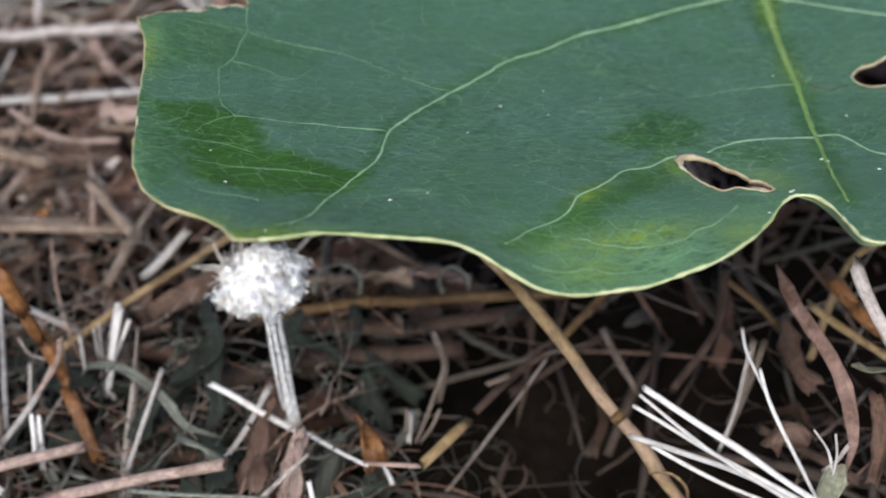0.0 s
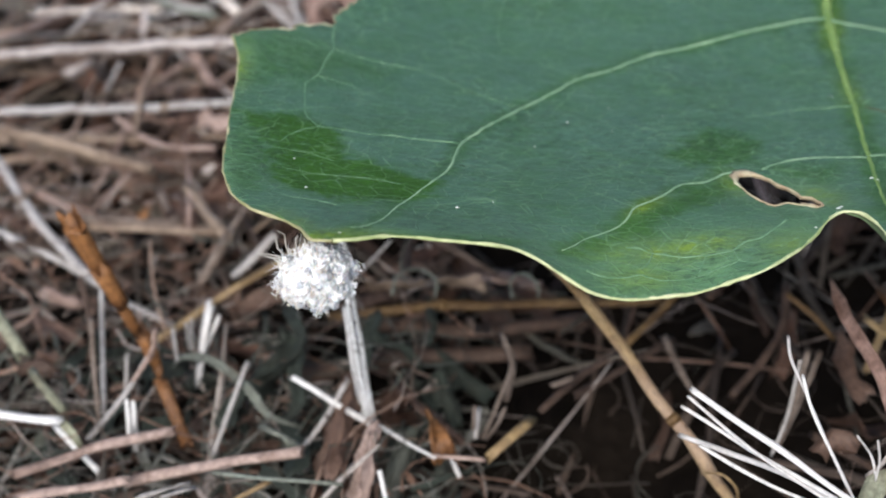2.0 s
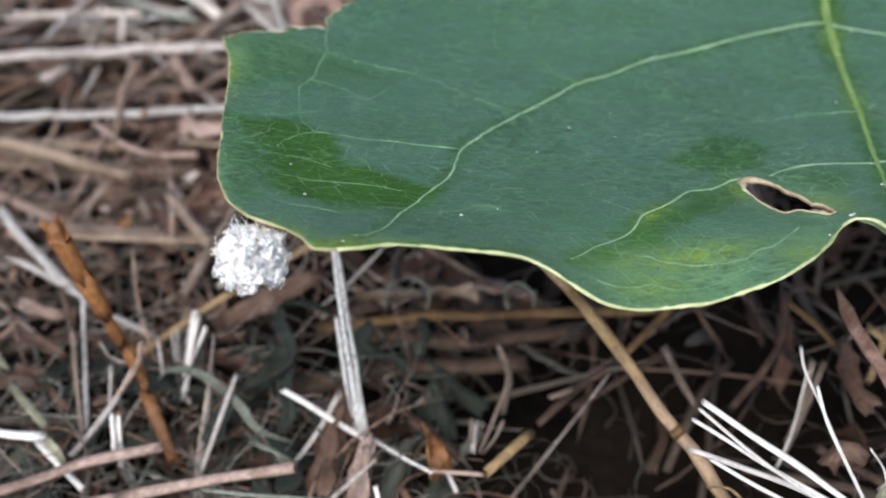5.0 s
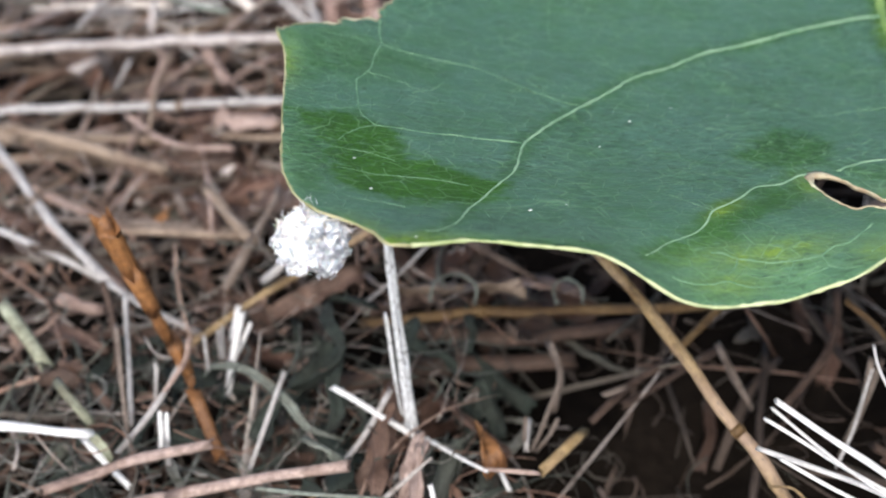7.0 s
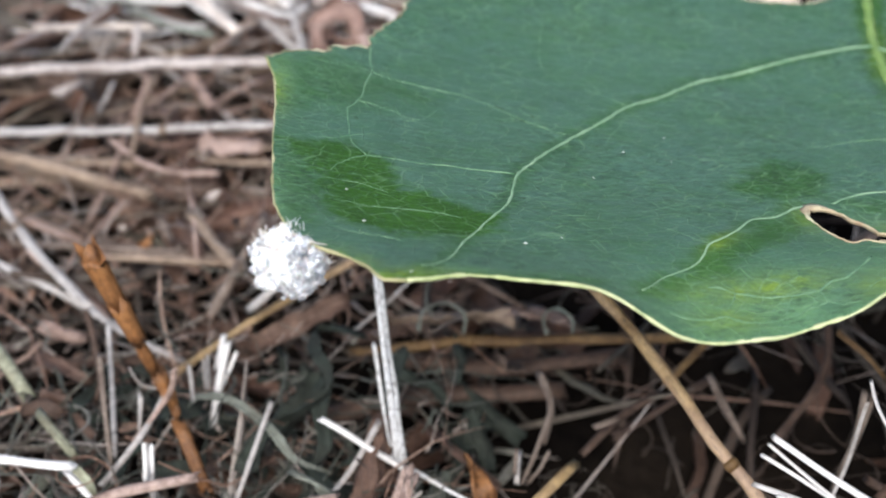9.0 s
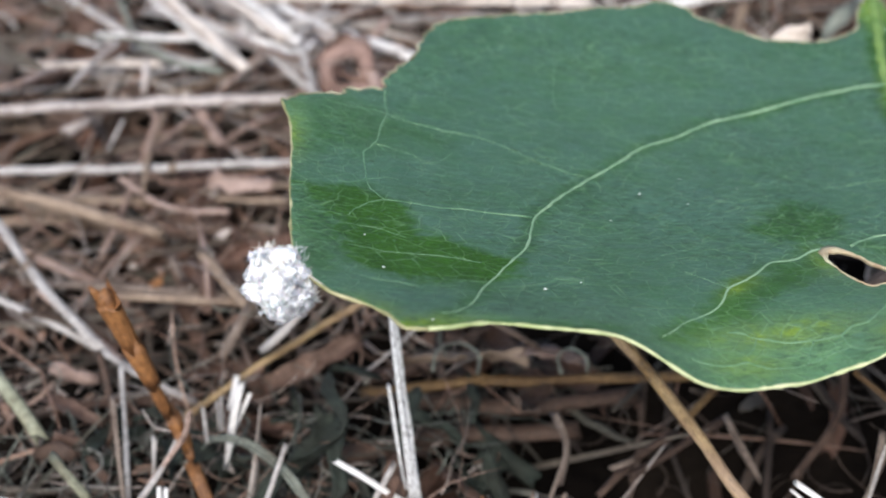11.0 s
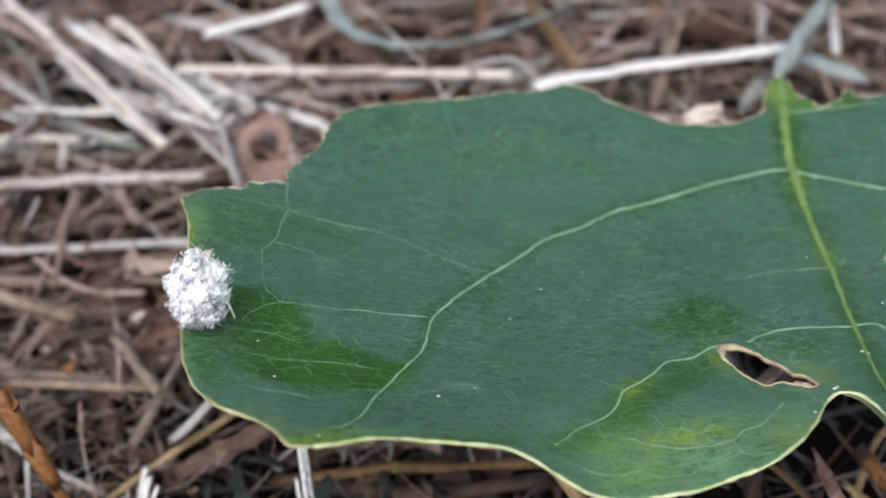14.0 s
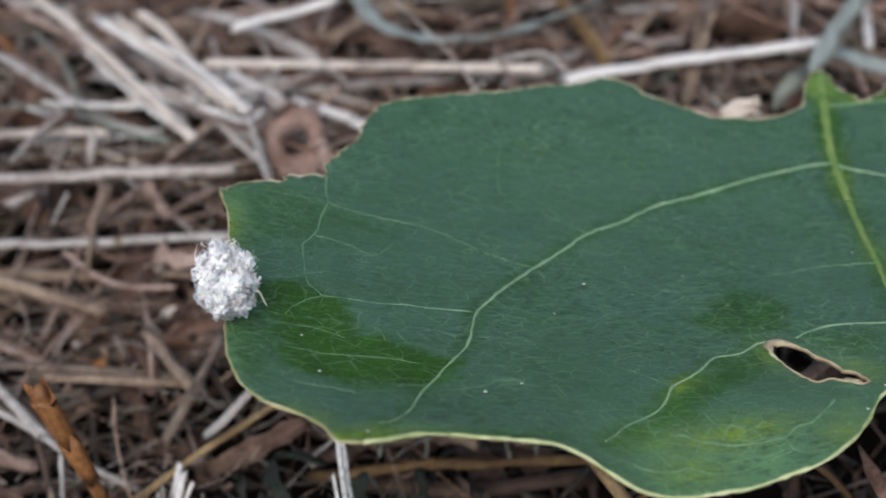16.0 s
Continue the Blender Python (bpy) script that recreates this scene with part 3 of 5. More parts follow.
    wash *= sheen_left([(-12.4, 2.5), (-8.4, 1.5), (-8.6, -4), (-8.4, -9), (-9.5, -12), (-11.6, -9.5)], 0.55, 2.5)
    for points, reach, dulled in ((MAIN_VEIN, 1.1, 0.5), (MIDRIB_LINE, 1.5, 0.65), (SECOND_VEIN, 0.9, 0.55)):
        wash *= 1 - dulled * np.clip(1.25 - (from_line(points) + 0.8 * wob) / reach, 0, 1)
    tint = [max(a * blob(x, y, *q) for *q, a in light) * (0.75 + 0.7 * noise.noise((x / 2, y / 0.9, 3))) for x, y in xy]
    warm = [max(a * blob(x, y, *q) for *q, a in yellow) * (0.8 + 0.9 * noise.noise((x / 1.1, y / 0.5, 21))) for x, y in xy]
    for layer, values in ((sky_sheen, wash), (pale, tint), (gold, warm)):
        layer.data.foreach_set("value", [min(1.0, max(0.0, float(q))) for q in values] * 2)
    leaf = tagged(new("broad_leaf", me), "broad green leaf with chewed edge and brown-rimmed holes", "leaf")

    def vein(points, w0, w1, label=""):
        p = np.array([(x, y, 0) for x, y in points], float)
        if w0 > 0.32:
            line = spline(p, 0.5)
        else:
            line = np.vstack([np.linspace(a, b, 6)[:-1] for a, b in zip(p, p[1:])] + [p[-1:]])
        shake = 0.05 + 0.1 * min(w0, 0.5)
        line[:, 0] += [shake * noise.noise((i * 0.5, points[0][0], 1)) for i in range(len(line))]
        line[:, 1] += [shake * noise.noise((i * 0.5, points[0][1], 5)) for i in range(len(line))]
        line = on_leaf(line, -0.05 * min(w0, 1.0))
        widths = np.linspace(w0, w1, len(line)) * np.array([1 + 0.35 * noise.noise((i * 0.35, points[0][0] * 3, 9)) + 0.2 * noise.noise((i * 0.9, points[0][0], 2)) for i in range(len(line))])
        v, f, u = tube(line, widths, 0.42 if w0 > 0.3 else 0.6, 6)
        part("vein", mesh_of("vein", v, f, MIDRIB if w0 > 0.8 else VEIN if w0 > 0.32 else VEINLET, u), leaf, label)

    vein(MIDRIB_LINE[:5], 1.35, 0.95, "thick yellow-green midrib")
    vein(MIDRIB_LINE[4:], 0.82, 0.3, "yellow-green midrib fading towards the margin")
    vein(MAIN_VEIN, 0.55, 0.2)
    vein(SECOND_VEIN, 0.33, 0.13)
    vein([(44.4, -2.4), (42.3, -2.3), (39.4, -2.2), (37.3, -2.5), (35.6, -3.1), (34.4, -4.0)], 0.36, 0.26)
    vein([(48.1, 25.6), (49.3, 24.6), (50.9, 23.8), (52.8, 22.9), (60, 19), (70, 10), (78, -4)], 0.5, 0.2)
    vein([(44.5, -2.2), (46.4, -2.3), (47.3, -3.7), (49.1, -6.6), (58, -12), (66, -20)], 0.34, 0.15)
    vein([(50.4, 36.2), (53, 36.4), (57, 36.6), (63, 37)], 0.4, 0.15)
    # small veins between the large ones
    vein([(-3.8, 20.8), (-4, 18.1), (-3.8, 15.9)], 0.24, 0.18)
    vein([(-3.8, 15.9), (-4.5, 13.8), (-4.9, 11.1), (-5.3, 10.2), (-6.3, 8.5), (-6.2, 6.1), (-6.2, 4.2), (-5.9, 2.7), (-4.8, 0.9)], 0.22, 0.1)
    vein([(-3.8, 15.9), (-2.9, 15.4), (-0.9, 14.7), (2.1, 13.9), (4.5, 13.4), (6.1, 12.5), (8, 11.1), (9.9, 9.6), (12, 8.5), (14, 7.8)], 0.16, 0.11)
    vein([(-3.8, 15.9), (-4.9, 16.4), (-6.9, 16.4), (-8.4, 16.5), (-9.4, 16.7)], 0.12, 0.07)
    vein([(7.7, -0.3), (3.9, 0.1), (1.6, 0.5), (-0.2, 0.3), (-2.5, 0.6), (-4.8, 0.9), (-6.2, 0), (-7.3, -1.3), (-7.8, -2.4)], 0.2, 0.08)
    vein([(2.5, -8.5), (1, -8.1), (-0.7, -7.9), (-2.8, -7.8), (-4.8, -7.8), (-6.7, -7.2), (-7.9, -7)], 0.12, 0.07)
    vein([(-2.6, -13.3), (-4.2, -12.6), (-6.3, -12.3), (-7.9, -11.5)], 0.11, 0.06)
    vein([(-3.2, -5.3), (-5.3, -4.1), (-8, -3.7)], 0.09, 0.06)
    vein([(-6.2, 4.2), (-4.2, 4.9), (-3.3, 4.5)], 0.1, 0.06)
    vein([(-6.2, 4.2), (-7.5, 3.4), (-9.1, 3.1)], 0.1, 0.06)
    vein([(-5.3, 10.2), (-3.6, 9.8), (-2.2, 9.3), (-1, 8.4), (0.3, 8.3), (1.9, 10.5)], 0.09, 0.06)
    vein([(0.3, 8.3), (-1.3, 7.8), (-1.3, 5.7)], 0.08, 0.05)
    vein([(13, 37.1), (12.9, 35), (13.4, 31.6), (14.1, 29.4), (14.7, 28.9)], 0.11, 0.07)
    vein([(14.1, 29.4), (13.3, 26.2), (12.6, 21.7), (12.6, 20.2), (13.6, 19.5)], 0.09, 0.05)
    vein([(23.4, 40.1), (24, 37.8), (24.5, 35.3), (24.6, 33.8)], 0.1, 0.06)
    vein([(7.5, 13.7), (9, 15.2), (10.5, 15.4)], 0.09, 0.05)
    vein([(20, 13.9), (18.6, 14.8), (16.7, 16.6), (15.9, 18.1)], 0.1, 0.05)
    vein([(46, 7.5), (44, 7.7), (41.9, 7.8), (39.9, 7.6), (37, 6.8), (35.1, 6.5)], 0.2, 0.07)
    vein([(34.4, -13.5), (33.3, -14.7), (31.5, -16.5), (30, -16.9), (28.9, -17.9), (26.7, -18.1), (25, -18), (22.5, -17.5), (21.4, -16.8), (20.4, -16.8)], 0.2, 0.13)
    vein([(34.4, -16.9), (33.8, -17.3), (32.6, -18.2)], 0.14, 0.08)
    vein([(22.5, -17.5), (22, -18.6), (21.2, -19.5)], 0.1, 0.07)
    vein([(16.8, -20.3), (18.4, -20.7), (20, -20.6), (21.1, -20.2), (22.5, -20.9), (24.2, -20.8), (25.6, -20.5)], 0.15, 0.11)
    vein([(28.9, -17.9), (29.1, -19.4), (29.9, -20), (31.3, -20.1)], 0.12, 0.08)
    vein([(26.7, -18.1), (26.1, -19.3), (25.6, -20.5)], 0.1, 0.07)
    vein([(29.1, -19.4), (27.3, -19.9), (25.6, -20.5)], 0.1, 0.07)
    vein([(18.9, -8.5), (20.5, -9.8), (22, -11)], 0.07, 0.08)
    vein([(17.6, -5.9), (20.3, -4.6), (21.8, -4.1)], 0.06, 0.05)
    vein([(27.7, 4.4), (28.5, 4.6), (30.4, 5)], 0.08, 0.05)
    vein([(9.8, -7.2), (11.4, -6.8), (13, -6.6)], 0.07, 0.05)

    line = on_leaf(spline([(46.9, 7.3, 0), (47.9, 6.6, 0), (48.8, 6.0, 0), (49.8, 6.5, 0), (50.7, 6.8, 0)], 0.5), -0.02)
    v, f, u = tube(line, [0.12 + 0.2 * abs(noise.noise((i * 0.9, 3, 3))) + 0.12 * math.sin(i * 1.9) ** 2 for i in range(len(line))], 0.5, 5)
    part("scar", mesh_of("scar", v, f, SCAR, u), leaf, "thin dark brown scar in the blade")
    # nicks where the blade was bruised, and grains of dust on it
    for k, (x, y, long, turn) in enumerate(((9.3, 9.9, 1.7, -0.7), (7.5, 11.7, 1.4, -0.65), (25.9, 9.4, 1.2, -0.25), (10.4, 10.7, 0.8, -1.2), (9.3, -2.4, 0.9, -0.5), (7.8, -4.4, 1.0, -0.1), (-5.6, 7.2, 0.8, -0.4))):
        line = on_leaf(np.array([(x + q * long * math.cos(turn), y + q * long * math.sin(turn), 0) for q in (-0.5, -0.2, 0.1, 0.3, 0.5)]), -0.03)
        v, f, u = tube(line, [0.08, 0.26, 0.32, 0.2, 0.06], 0.3, 6)
        part("bruise", mesh_of("bruise", v, f, BRUISE, u), leaf, "dark green bruise")
    for x, y, size in ((-5.2, -10.4, 0.2), (7.1, -12.2, 0.26), (18, 5.1, 0.2), (-1.9, -19.8, 0.14), (-6.5, -5.3, 0.16), (22.3, 7.9, 0.14), (22, 3.4, 0.1), (14.5, 0.2, 0.14), (10.1, -10.9, 0.12), (27.3, 6.5, 0.1), (48.4, 0.9, 0.2), (43.5, -6.6, 0.26), (43.9, -7, 0.2), (47.4, -9.3, 0.24), (44.4, 9.7, 0.14), (38.9, -12.4, 0.3), (39.2, -12.2, 0.2), (36.2, -15.4, 0.18)):
        z = leaf_height(x, y) + 0.02
        v, f, u = tube(np.array([(x - size * 0.6, y, z), (x, y + 0.04, z + 0.03), (x + size * 0.6, y - 0.03, z)]), [size * 0.5, size * 0.8, size * 0.4], 0.8, 6)
        part("dust_grain", mesh_of("dust_grain", v, f, DUST, u), leaf)
    front = on_leaf(from_front, -0.12)
    v, f, u = tube(front, [0.3 + 0.22 * noise.noise((i * 0.3, 1, 1)) + 0.2 * noise.noise((i * 0.9, 4, 1)) for i in range(len(front))], 0.9, 6)
    part("leaf_margin", mesh_of("leaf_margin", v, f, MARGIN, u), leaf, "pale yellow-green leaf margin")
    beside = on_leaf(from_side, -0.12)
    v, f, u = tube(beside, [(0.28 if i < 18 else 0.26) + 0.16 * noise.noise((i * 0.4, 1, 3)) for i in range(len(beside))], 0.9, 6)
    part("leaf_margin", mesh_of("leaf_margin", v, f, SIDE_MARGIN, u), leaf, "thin olive and tan leaf margin")
    chewed = on_leaf(from_top, -0.04)
    v, f, u = tube(chewed, [0.27 + 0.3 * noise.noise((i * 0.45, 3, 1)) for i in range(len(chewed))], 0.9, 5)
    part("chewed_margin", mesh_of("chewed_margin", v, f, CHEWED, u), leaf, "dry brownish chewed edge")
    # the margin folds under beside the notch and shows its pale lower side
    fold = spline([(x, y, 0) for x, y in FRONT[:6]], 0.5)
    fold = on_leaf(fold, -0.1)
    cols, n = 4, len(fold)
    verts = []
    for layer in (0, 1):
        for i, p in enumerate(fold):
            hang = math.sin(math.pi * (i + 0.5) / n) ** 0.8
            for k in range(cols):
                q = k / (cols - 1)
                verts.append(p + np.array([0.25 * q, 0.35 * math.sin(q * 2.5) - 0.1 * layer, -1.3 * q]) * hang)
    at, faces = n * cols, []
    for i in range(n - 1):
        for k in range(cols - 1):
            q = (i * cols + k, i * cols + k + 1, (i + 1) * cols + k + 1, (i + 1) * cols + k)
            faces += [q, tuple(v + at for v in reversed(q))]
    part("folded_margin", mesh_of("folded_margin", verts, faces, UNDERSIDE), leaf, "pale green underside of the folded margin")
    for k, h in enumerate(holes):
        mid, m = h.mean(axis=0), len(h)
        broad = [0.14 + 0.3 * abs(noise.noise((i * 0.25, k, 2))) + 0.12 * noise.noise((i * 0.9, k, 5)) + 0.95 * math.exp(-((p[0] - h[:, 0].min() - 0.9) ** 2 + (p[1] - h[:, 1].max() + 0.3) ** 2) / 0.9) for i, p in enumerate(h)]
        normal = np.roll(h, -1, axis=0) - np.roll(h, 1, axis=0)
        normal = np.stack([-normal[:, 1], normal[:, 0]], axis=1)
        normal /= np.linalg.norm(normal, axis=1)[:, None] + 1e-9
        area = np.sum(h[:, 0] * np.roll(h[:, 1], -1) - np.roll(h[:, 0], -1) * h[:, 1])
        normal *= -1 if area > 0 else 1
        verts, faces = [], []
        for i, p in enumerate(h):
            for out, up in ((-0.12, -0.3), (-0.1, 0.03), (0.45, 0.1 + 0.06 * noise.noise((i * 0.5, k, 8))), (1.0, 0.0), (0.5, -0.3)):
                q = p + normal[i] * broad[i] * out
                verts.append((q[0], q[1], leaf_height(*q) + up))
        for i in range(m):
            j = (i + 1) % m
            faces += [(i * 5 + c, i * 5 + (c + 1) % 5, j * 5 + (c + 1) % 5, j * 5 + c) for c in range(5)]
        part("dead_rim", mesh_of("dead_rim", verts, faces, DEAD), leaf, "dry brown and cream rim of the hole")
    # a dry flap left standing in the narrow end of the hole
    line = on_leaf(spline([(36.0, -10.7, 0), (36.7, -10.5, 0), (37.5, -10.7, 0)], 0.25), -0.25)
    v, f, u = scrap_sheet(line, 1.1, np.random.default_rng(4), 0.2)
    part("dry_flap", mesh_of("dry_flap", v, f, DEAD, u), leaf, "pinkish tan dry flap in the hole")
    return leaf


big_leaf()


# ---- single straws, blades and stalks in the litter ----
LOOK = {"white": "bleached white dry straw", "glassy": "shiny silvery white split straw", "greywhite": "weathered grey dry straw", "paleflat": "pale flattened dry stem", "pinktan": "pinkish tan dry stem",
        "tan": "tan dry straw", "ochre": "ochre yellow dry grass stem", "brownochre": "brownish ochre dry grass stem", "orange": "orange-brown dry stalk", "greybrown": "grey-brown dry straw",
        "brown": "dark brown dry stem", "redbrown": "reddish brown dry curled blade", "palegreen": "pale green fading grass stem", "greygreen": "grey-green curved grass blade",
        "silvergreen": "silvery grey-green grass blade", "cream": "cream-coloured dry straw",
        "russet": "pinkish brown dry blade", "darkgreen": "dark green withered dry stem"}
r_straw = np.random.default_rng(21)


def straw(colour, width, *points):
    step = min(2.0, max(0.5, width * 1.5))
    line = spline(points, step)
    phase = r_straw.uniform(0, 99)
    for i in range(len(line)):
        line[i] += np.array([noise.noise((i * step * 0.18, phase, k)) for k in (0, 3, 6)]) * min(0.35, width * 0.25)
    widths = [width * (0.97 + 0.22 * noise.noise((i * step * 0.2, phase, 9))) for i in range(len(line))]
    v, f, u = tube(line, widths, 0.7, 8, 0.5, r_straw)
    ob = placed("straw", v, f, u, MAT[colour])
    if width > 1.05 and len(line) > 12 and colour in ("ochre", "brownochre", "tan", "greywhite"):
        k = int(r_straw.integers(4, len(line) - 4))
        seg = spline(line[k - 1:k + 2], 0.5)
        seg = seg[len(seg) // 2 - 1:len(seg) // 2 + 2]
        v, f, u = tube(seg - np.array(ob.location) / MM, [width * 1.02, width * 1.2, width * 1.04], 0.75, 8)
        part("joint", mesh_of("joint", v, f, MAT["brownochre" if colour in ("ochre", "brownochre") else "tan"], u), ob, "dark swollen joint of the stem")
    return tagged(ob, LOOK[colour] + " lying in the litter", "straw", "straws in the litter")


def blade(colour, width, *points):
    line = spline(points, 1.2)
    t = np.linspace(0, 1, len(line))
    widths = width * np.clip(np.minimum(t * 7 + 0.15, (1 - t) * 3.5 + 0.12), 0, 1)
    v, f, u = ribbon(line, widths, 0.14, 0.18, r_straw.uniform(-0.9, 0.9))
    ob = placed("grass_blade", v, f, u, MAT[colour])
    return tagged(ob, LOOK[colour] + " among the straws", "grass blade", "blades in the litter")


def scrap(colour, width, *points):
    line = spline(points, 1.0)
    v, f, u = scrap_sheet(line, width * 1.1, r_straw)
    ob = placed("leaf_scrap", v, f, u, MAT[colour])
    return tagged(ob, LOOK[colour].replace(" curled blade", " stem").replace("dry stem", "torn dead leaf scrap").replace("dry stalk", "torn dead leaf scrap") + " in the litter", "leaf scrap", "leaf scraps in the litter")


def stalk(colour, width, *points):
    line = spline(points, 1.0)
    widths = [width * (0.8 + 0.25 * noise.noise((i * 0.5, width, 2))) * (1.3 - 0.5 * i / len(line)) for i in range(len(line))]
    v, f, u = tube(line, widths, 0.8, 8, 1.1, r_straw)
    ob = placed("stalk", v, f, u, MAT[colour])
    base = np.array(ob.location) / MM
    for a, b in ((0, 0.45), (0.38, 0.8)):
        seg = line[int(a * len(line)):max(int(b * len(line)), int(a * len(line)) + 3)]
        v, f, u = tube(seg + np.array([0.12, -0.1, 0]) - base, np.linspace(width * (1.35 - 0.3 * a), width * (1.05 - 0.3 * a), len(seg)), 0.85, 8, 0.7, r_straw)
        part("sheath", mesh_of("sheath", v, f, MAT[colour], u), ob, "dry papery leaf sheath")
    out = line[0] - line[2]
    out /= np.linalg.norm(out)
    for way, long in ((-0.3, 1.3), (0.05, 0.7), (0.3, 1.0)):
        bit = np.array([line[1] + np.array([way * width * 0.6, 0, 0]), line[0] + np.array([way * width * 0.9, 0, 0]) + out * long * 0.5, line[0] + np.array([way * width * 1.2, 0, 0.1]) + out * long]) - base
        v, f, u = tube(bit, [width * 0.6, width * 0.5, width * 0.16], 0.4, 6, 0.6, r_straw)
        part("splinter", mesh_of("splinter", v, f, MAT[colour], u), ob)
    return tagged(ob, LOOK[colour] + " with torn sheaths standing in litter", "stalk", "stalks in the litter")


straw("glassy", 0.44, (-5.5, 6.7, 26), (-5.6, 2.6, 18.5), (-5.4, -1.9, 6))
straw("glassy", 0.61, (-5.2, 5.8, 26), (-5, 3.1, 18), (-4.7, -1.5, 6))
straw("glassy", 0.33, (-5.3, 4.4, 26.5), (-5.4, 1, 17), (-5, -2.6, 7))
straw("glassy", 0.40, (-6.6, 6.9, 15), (-6.2, 1.7, 10), (-5.8, -1.3, 6))
stalk("orange", 1.8, (-31.7, 6.0, 31), (-30.6, 5.7, 26), (-29.5, 5.4, 21), (-28.5, 5.1, 16))
stalk("orange", 1.35, (-28.6, 6.3, 15), (-27.6, 4.6, 13), (-26.8, 3.0, 11))
straw("orange", 1.5, (-26.8, 2.4, 11), (-25.8, 0.3, 9), (-24.4, -2.6, 6))
straw("pinktan", 0.63, (-25.9, 3, 18), (-26.9, 2.9, 15), (-29.4, 2.2, 12), (-31.7, 2.5, 9))
straw("ochre", 0.97, (-29.3, 12.1, 8), (-19.6, 19.3, 9), (-11.8, 23.8, 10), (-0.9, 29.4, 12))
straw("ochre", 1.41, (11.1, 1.7, 34), (14.3, -2, 28), (20.1, -5.7, 20), (28.7, -17.7, 10), (30.9, -18.4, 6))
straw("brownochre", 1.38, (-9.9, 16.6, 5), (5.6, 14.9, 6), (28.6, 12.2, 6))
straw("white", 0.59, (24.6, -23.7, 30), (30.8, -28.4, 27), (36.4, -33.5, 25), (40.6, -35, 22))
straw("white", 0.39, (23.9, -23.7, 28), (29.3, -27.8, 26), (35.3, -31.9, 24), (39.9, -34.6, 22))
straw("white", 0.53, (24, -22.4, 23), (30.2, -26.6, 23), (35.2, -30.1, 22), (41.3, -33.9, 20))
straw("white", 0.34, (24.4, -23.5, 29), (28.4, -27.7, 27), (34.1, -31.5, 24), (39.4, -34.8, 22))
straw("white", 0.39, (25.2, -24.6, 24), (29.4, -27.9, 23), (33.7, -30.4, 22), (40.4, -34, 20))
straw("white", 0.26, (33.4, -19.8, 31), (33, -22.4, 31), (33.5, -24.9, 30), (34.9, -29.4, 27), (36.3, -32.1, 24))
straw("white", 0.26, (33.5, -24.3, 31), (33.9, -27, 29), (35.8, -31.2, 25), (36.8, -31.7, 23))
blade("russet", 1.25, (41.8, -3.8, 22), (41.6, -8.7, 22.5), (42, -13.4, 23), (42.5, -17, 23), (42.9, -19.5, 22), (43.2, -21, 20), (43.1, -22.5, 18), (42.3, -23.4, 15))
straw("paleflat", 1.18, (43.8, -15.2, 32), (44.1, -17.7, 31), (45, -22.6, 29))
straw("pinktan", 1.34, (-28.7, -10.1, 10), (-21, -9.8, 11), (-11, -10.4, 12))
straw("pinktan", 1.20, (-40.6, -8.6, 11), (-33.8, -6.4, 11), (-24.4, -5.8, 12))
straw("pinktan", 0.48, (1.7, -10.7, 10), (6.8, -11.9, 10))
straw("white", 1.15, (-47.3, 0, 12), (-42.3, -1.9, 13), (-36.1, -3.8, 13))
straw("white", 0.7, (-37.4, -2.4, 11), (-35.8, -3.7, 9), (-33, -6.6, 8))
straw("white", 0.96, (-22.2, 12.6, 12), (-23.4, 10, 9), (-24.7, 7.3, 5))
straw("white", 0.48, (-21.4, 12, 11), (-22.6, 10.8, 9), (-23.9, 9.9, 7))
blade("greygreen", 1.03, (-27.4, 6.5, 8), (-25.5, 6.8, 10), (-21.7, 4.9, 11), (-17.7, 1.3, 10), (-15.5, -2, 9), (-11.9, -3.4, 8))
scrap("darkgreen", 1.7, (-7.8, 13.3, 10), (-10.8, 13.8, 11), (-12.9, 12.7, 12), (-12.6, 9, 13), (-11.5, 5.9, 13), (-11.6, 4.1, 12), (-13.7, 3.9, 10), (-16.6, 4.4, 8), (-18.6, 4.7, 6))
blade("darkgreen", 1.6, (-11.9, 6.9, 10), (-12.9, 3.9, 9), (-12.5, 0.1, 8), (-14.3, -1.8, 7))
scrap("darkgreen", 2.0, (-15, 8.5, 6), (-16.4, 6.1, 6), (-17.8, 3.2, 5))
scrap("darkgreen", 2.82, (-14.8, 0.3, 6), (-12.9, -3.9, 7), (-12.3, -9.2, 8))
straw("paleflat", 1.88, (-63.7, 72.6, 12), (-38.8, 70.3, 12), (-17.5, 67.7, 12))
straw("greywhite", 1.51, (-62.5, 62.2, 9), (-39.1, 59.1, 9), (-14.7, 56, 9))
straw("pinktan", 0.8, (-40.5, 58.6, 8), (-33.8, 51, 8), (-25.5, 48.4, 8))
straw("tan", 2.10, (-63.4, 62.2, 6), (-46.8, 54.6, 6), (-34.2, 48.2, 6))
straw("tan", 1.68, (-63.2, 56.5, 3), (-50.7, 56.9, 4), (-40.2, 52.6, 4))
straw("tan", 1.35, (-40.8, 34.9, 8), (-32.4, 32.7, 8), (-22.1, 30.3, 8))
straw("tan", 1.31, (-27.4, 51.6, 8), (-17.7, 49, 8))
straw("greywhite", 1.21, (-56.4, 50.7, 12), (-45.9, 33.1, 11), (-38.6, 23.4, 9))
straw("greywhite", 0.82, (-38.7, 23.5, 9), (-33.7, 19.2, 8), (-28.2, 16.6, 6))
straw("greywhite", 0.93, (-55.8, 37.8, 8), (-44.9, 29.7, 8), (-35.5, 22, 7))
straw("tan", 1.45, (-28.7, 40.7, 8), (-22.1, 27.8, 9))
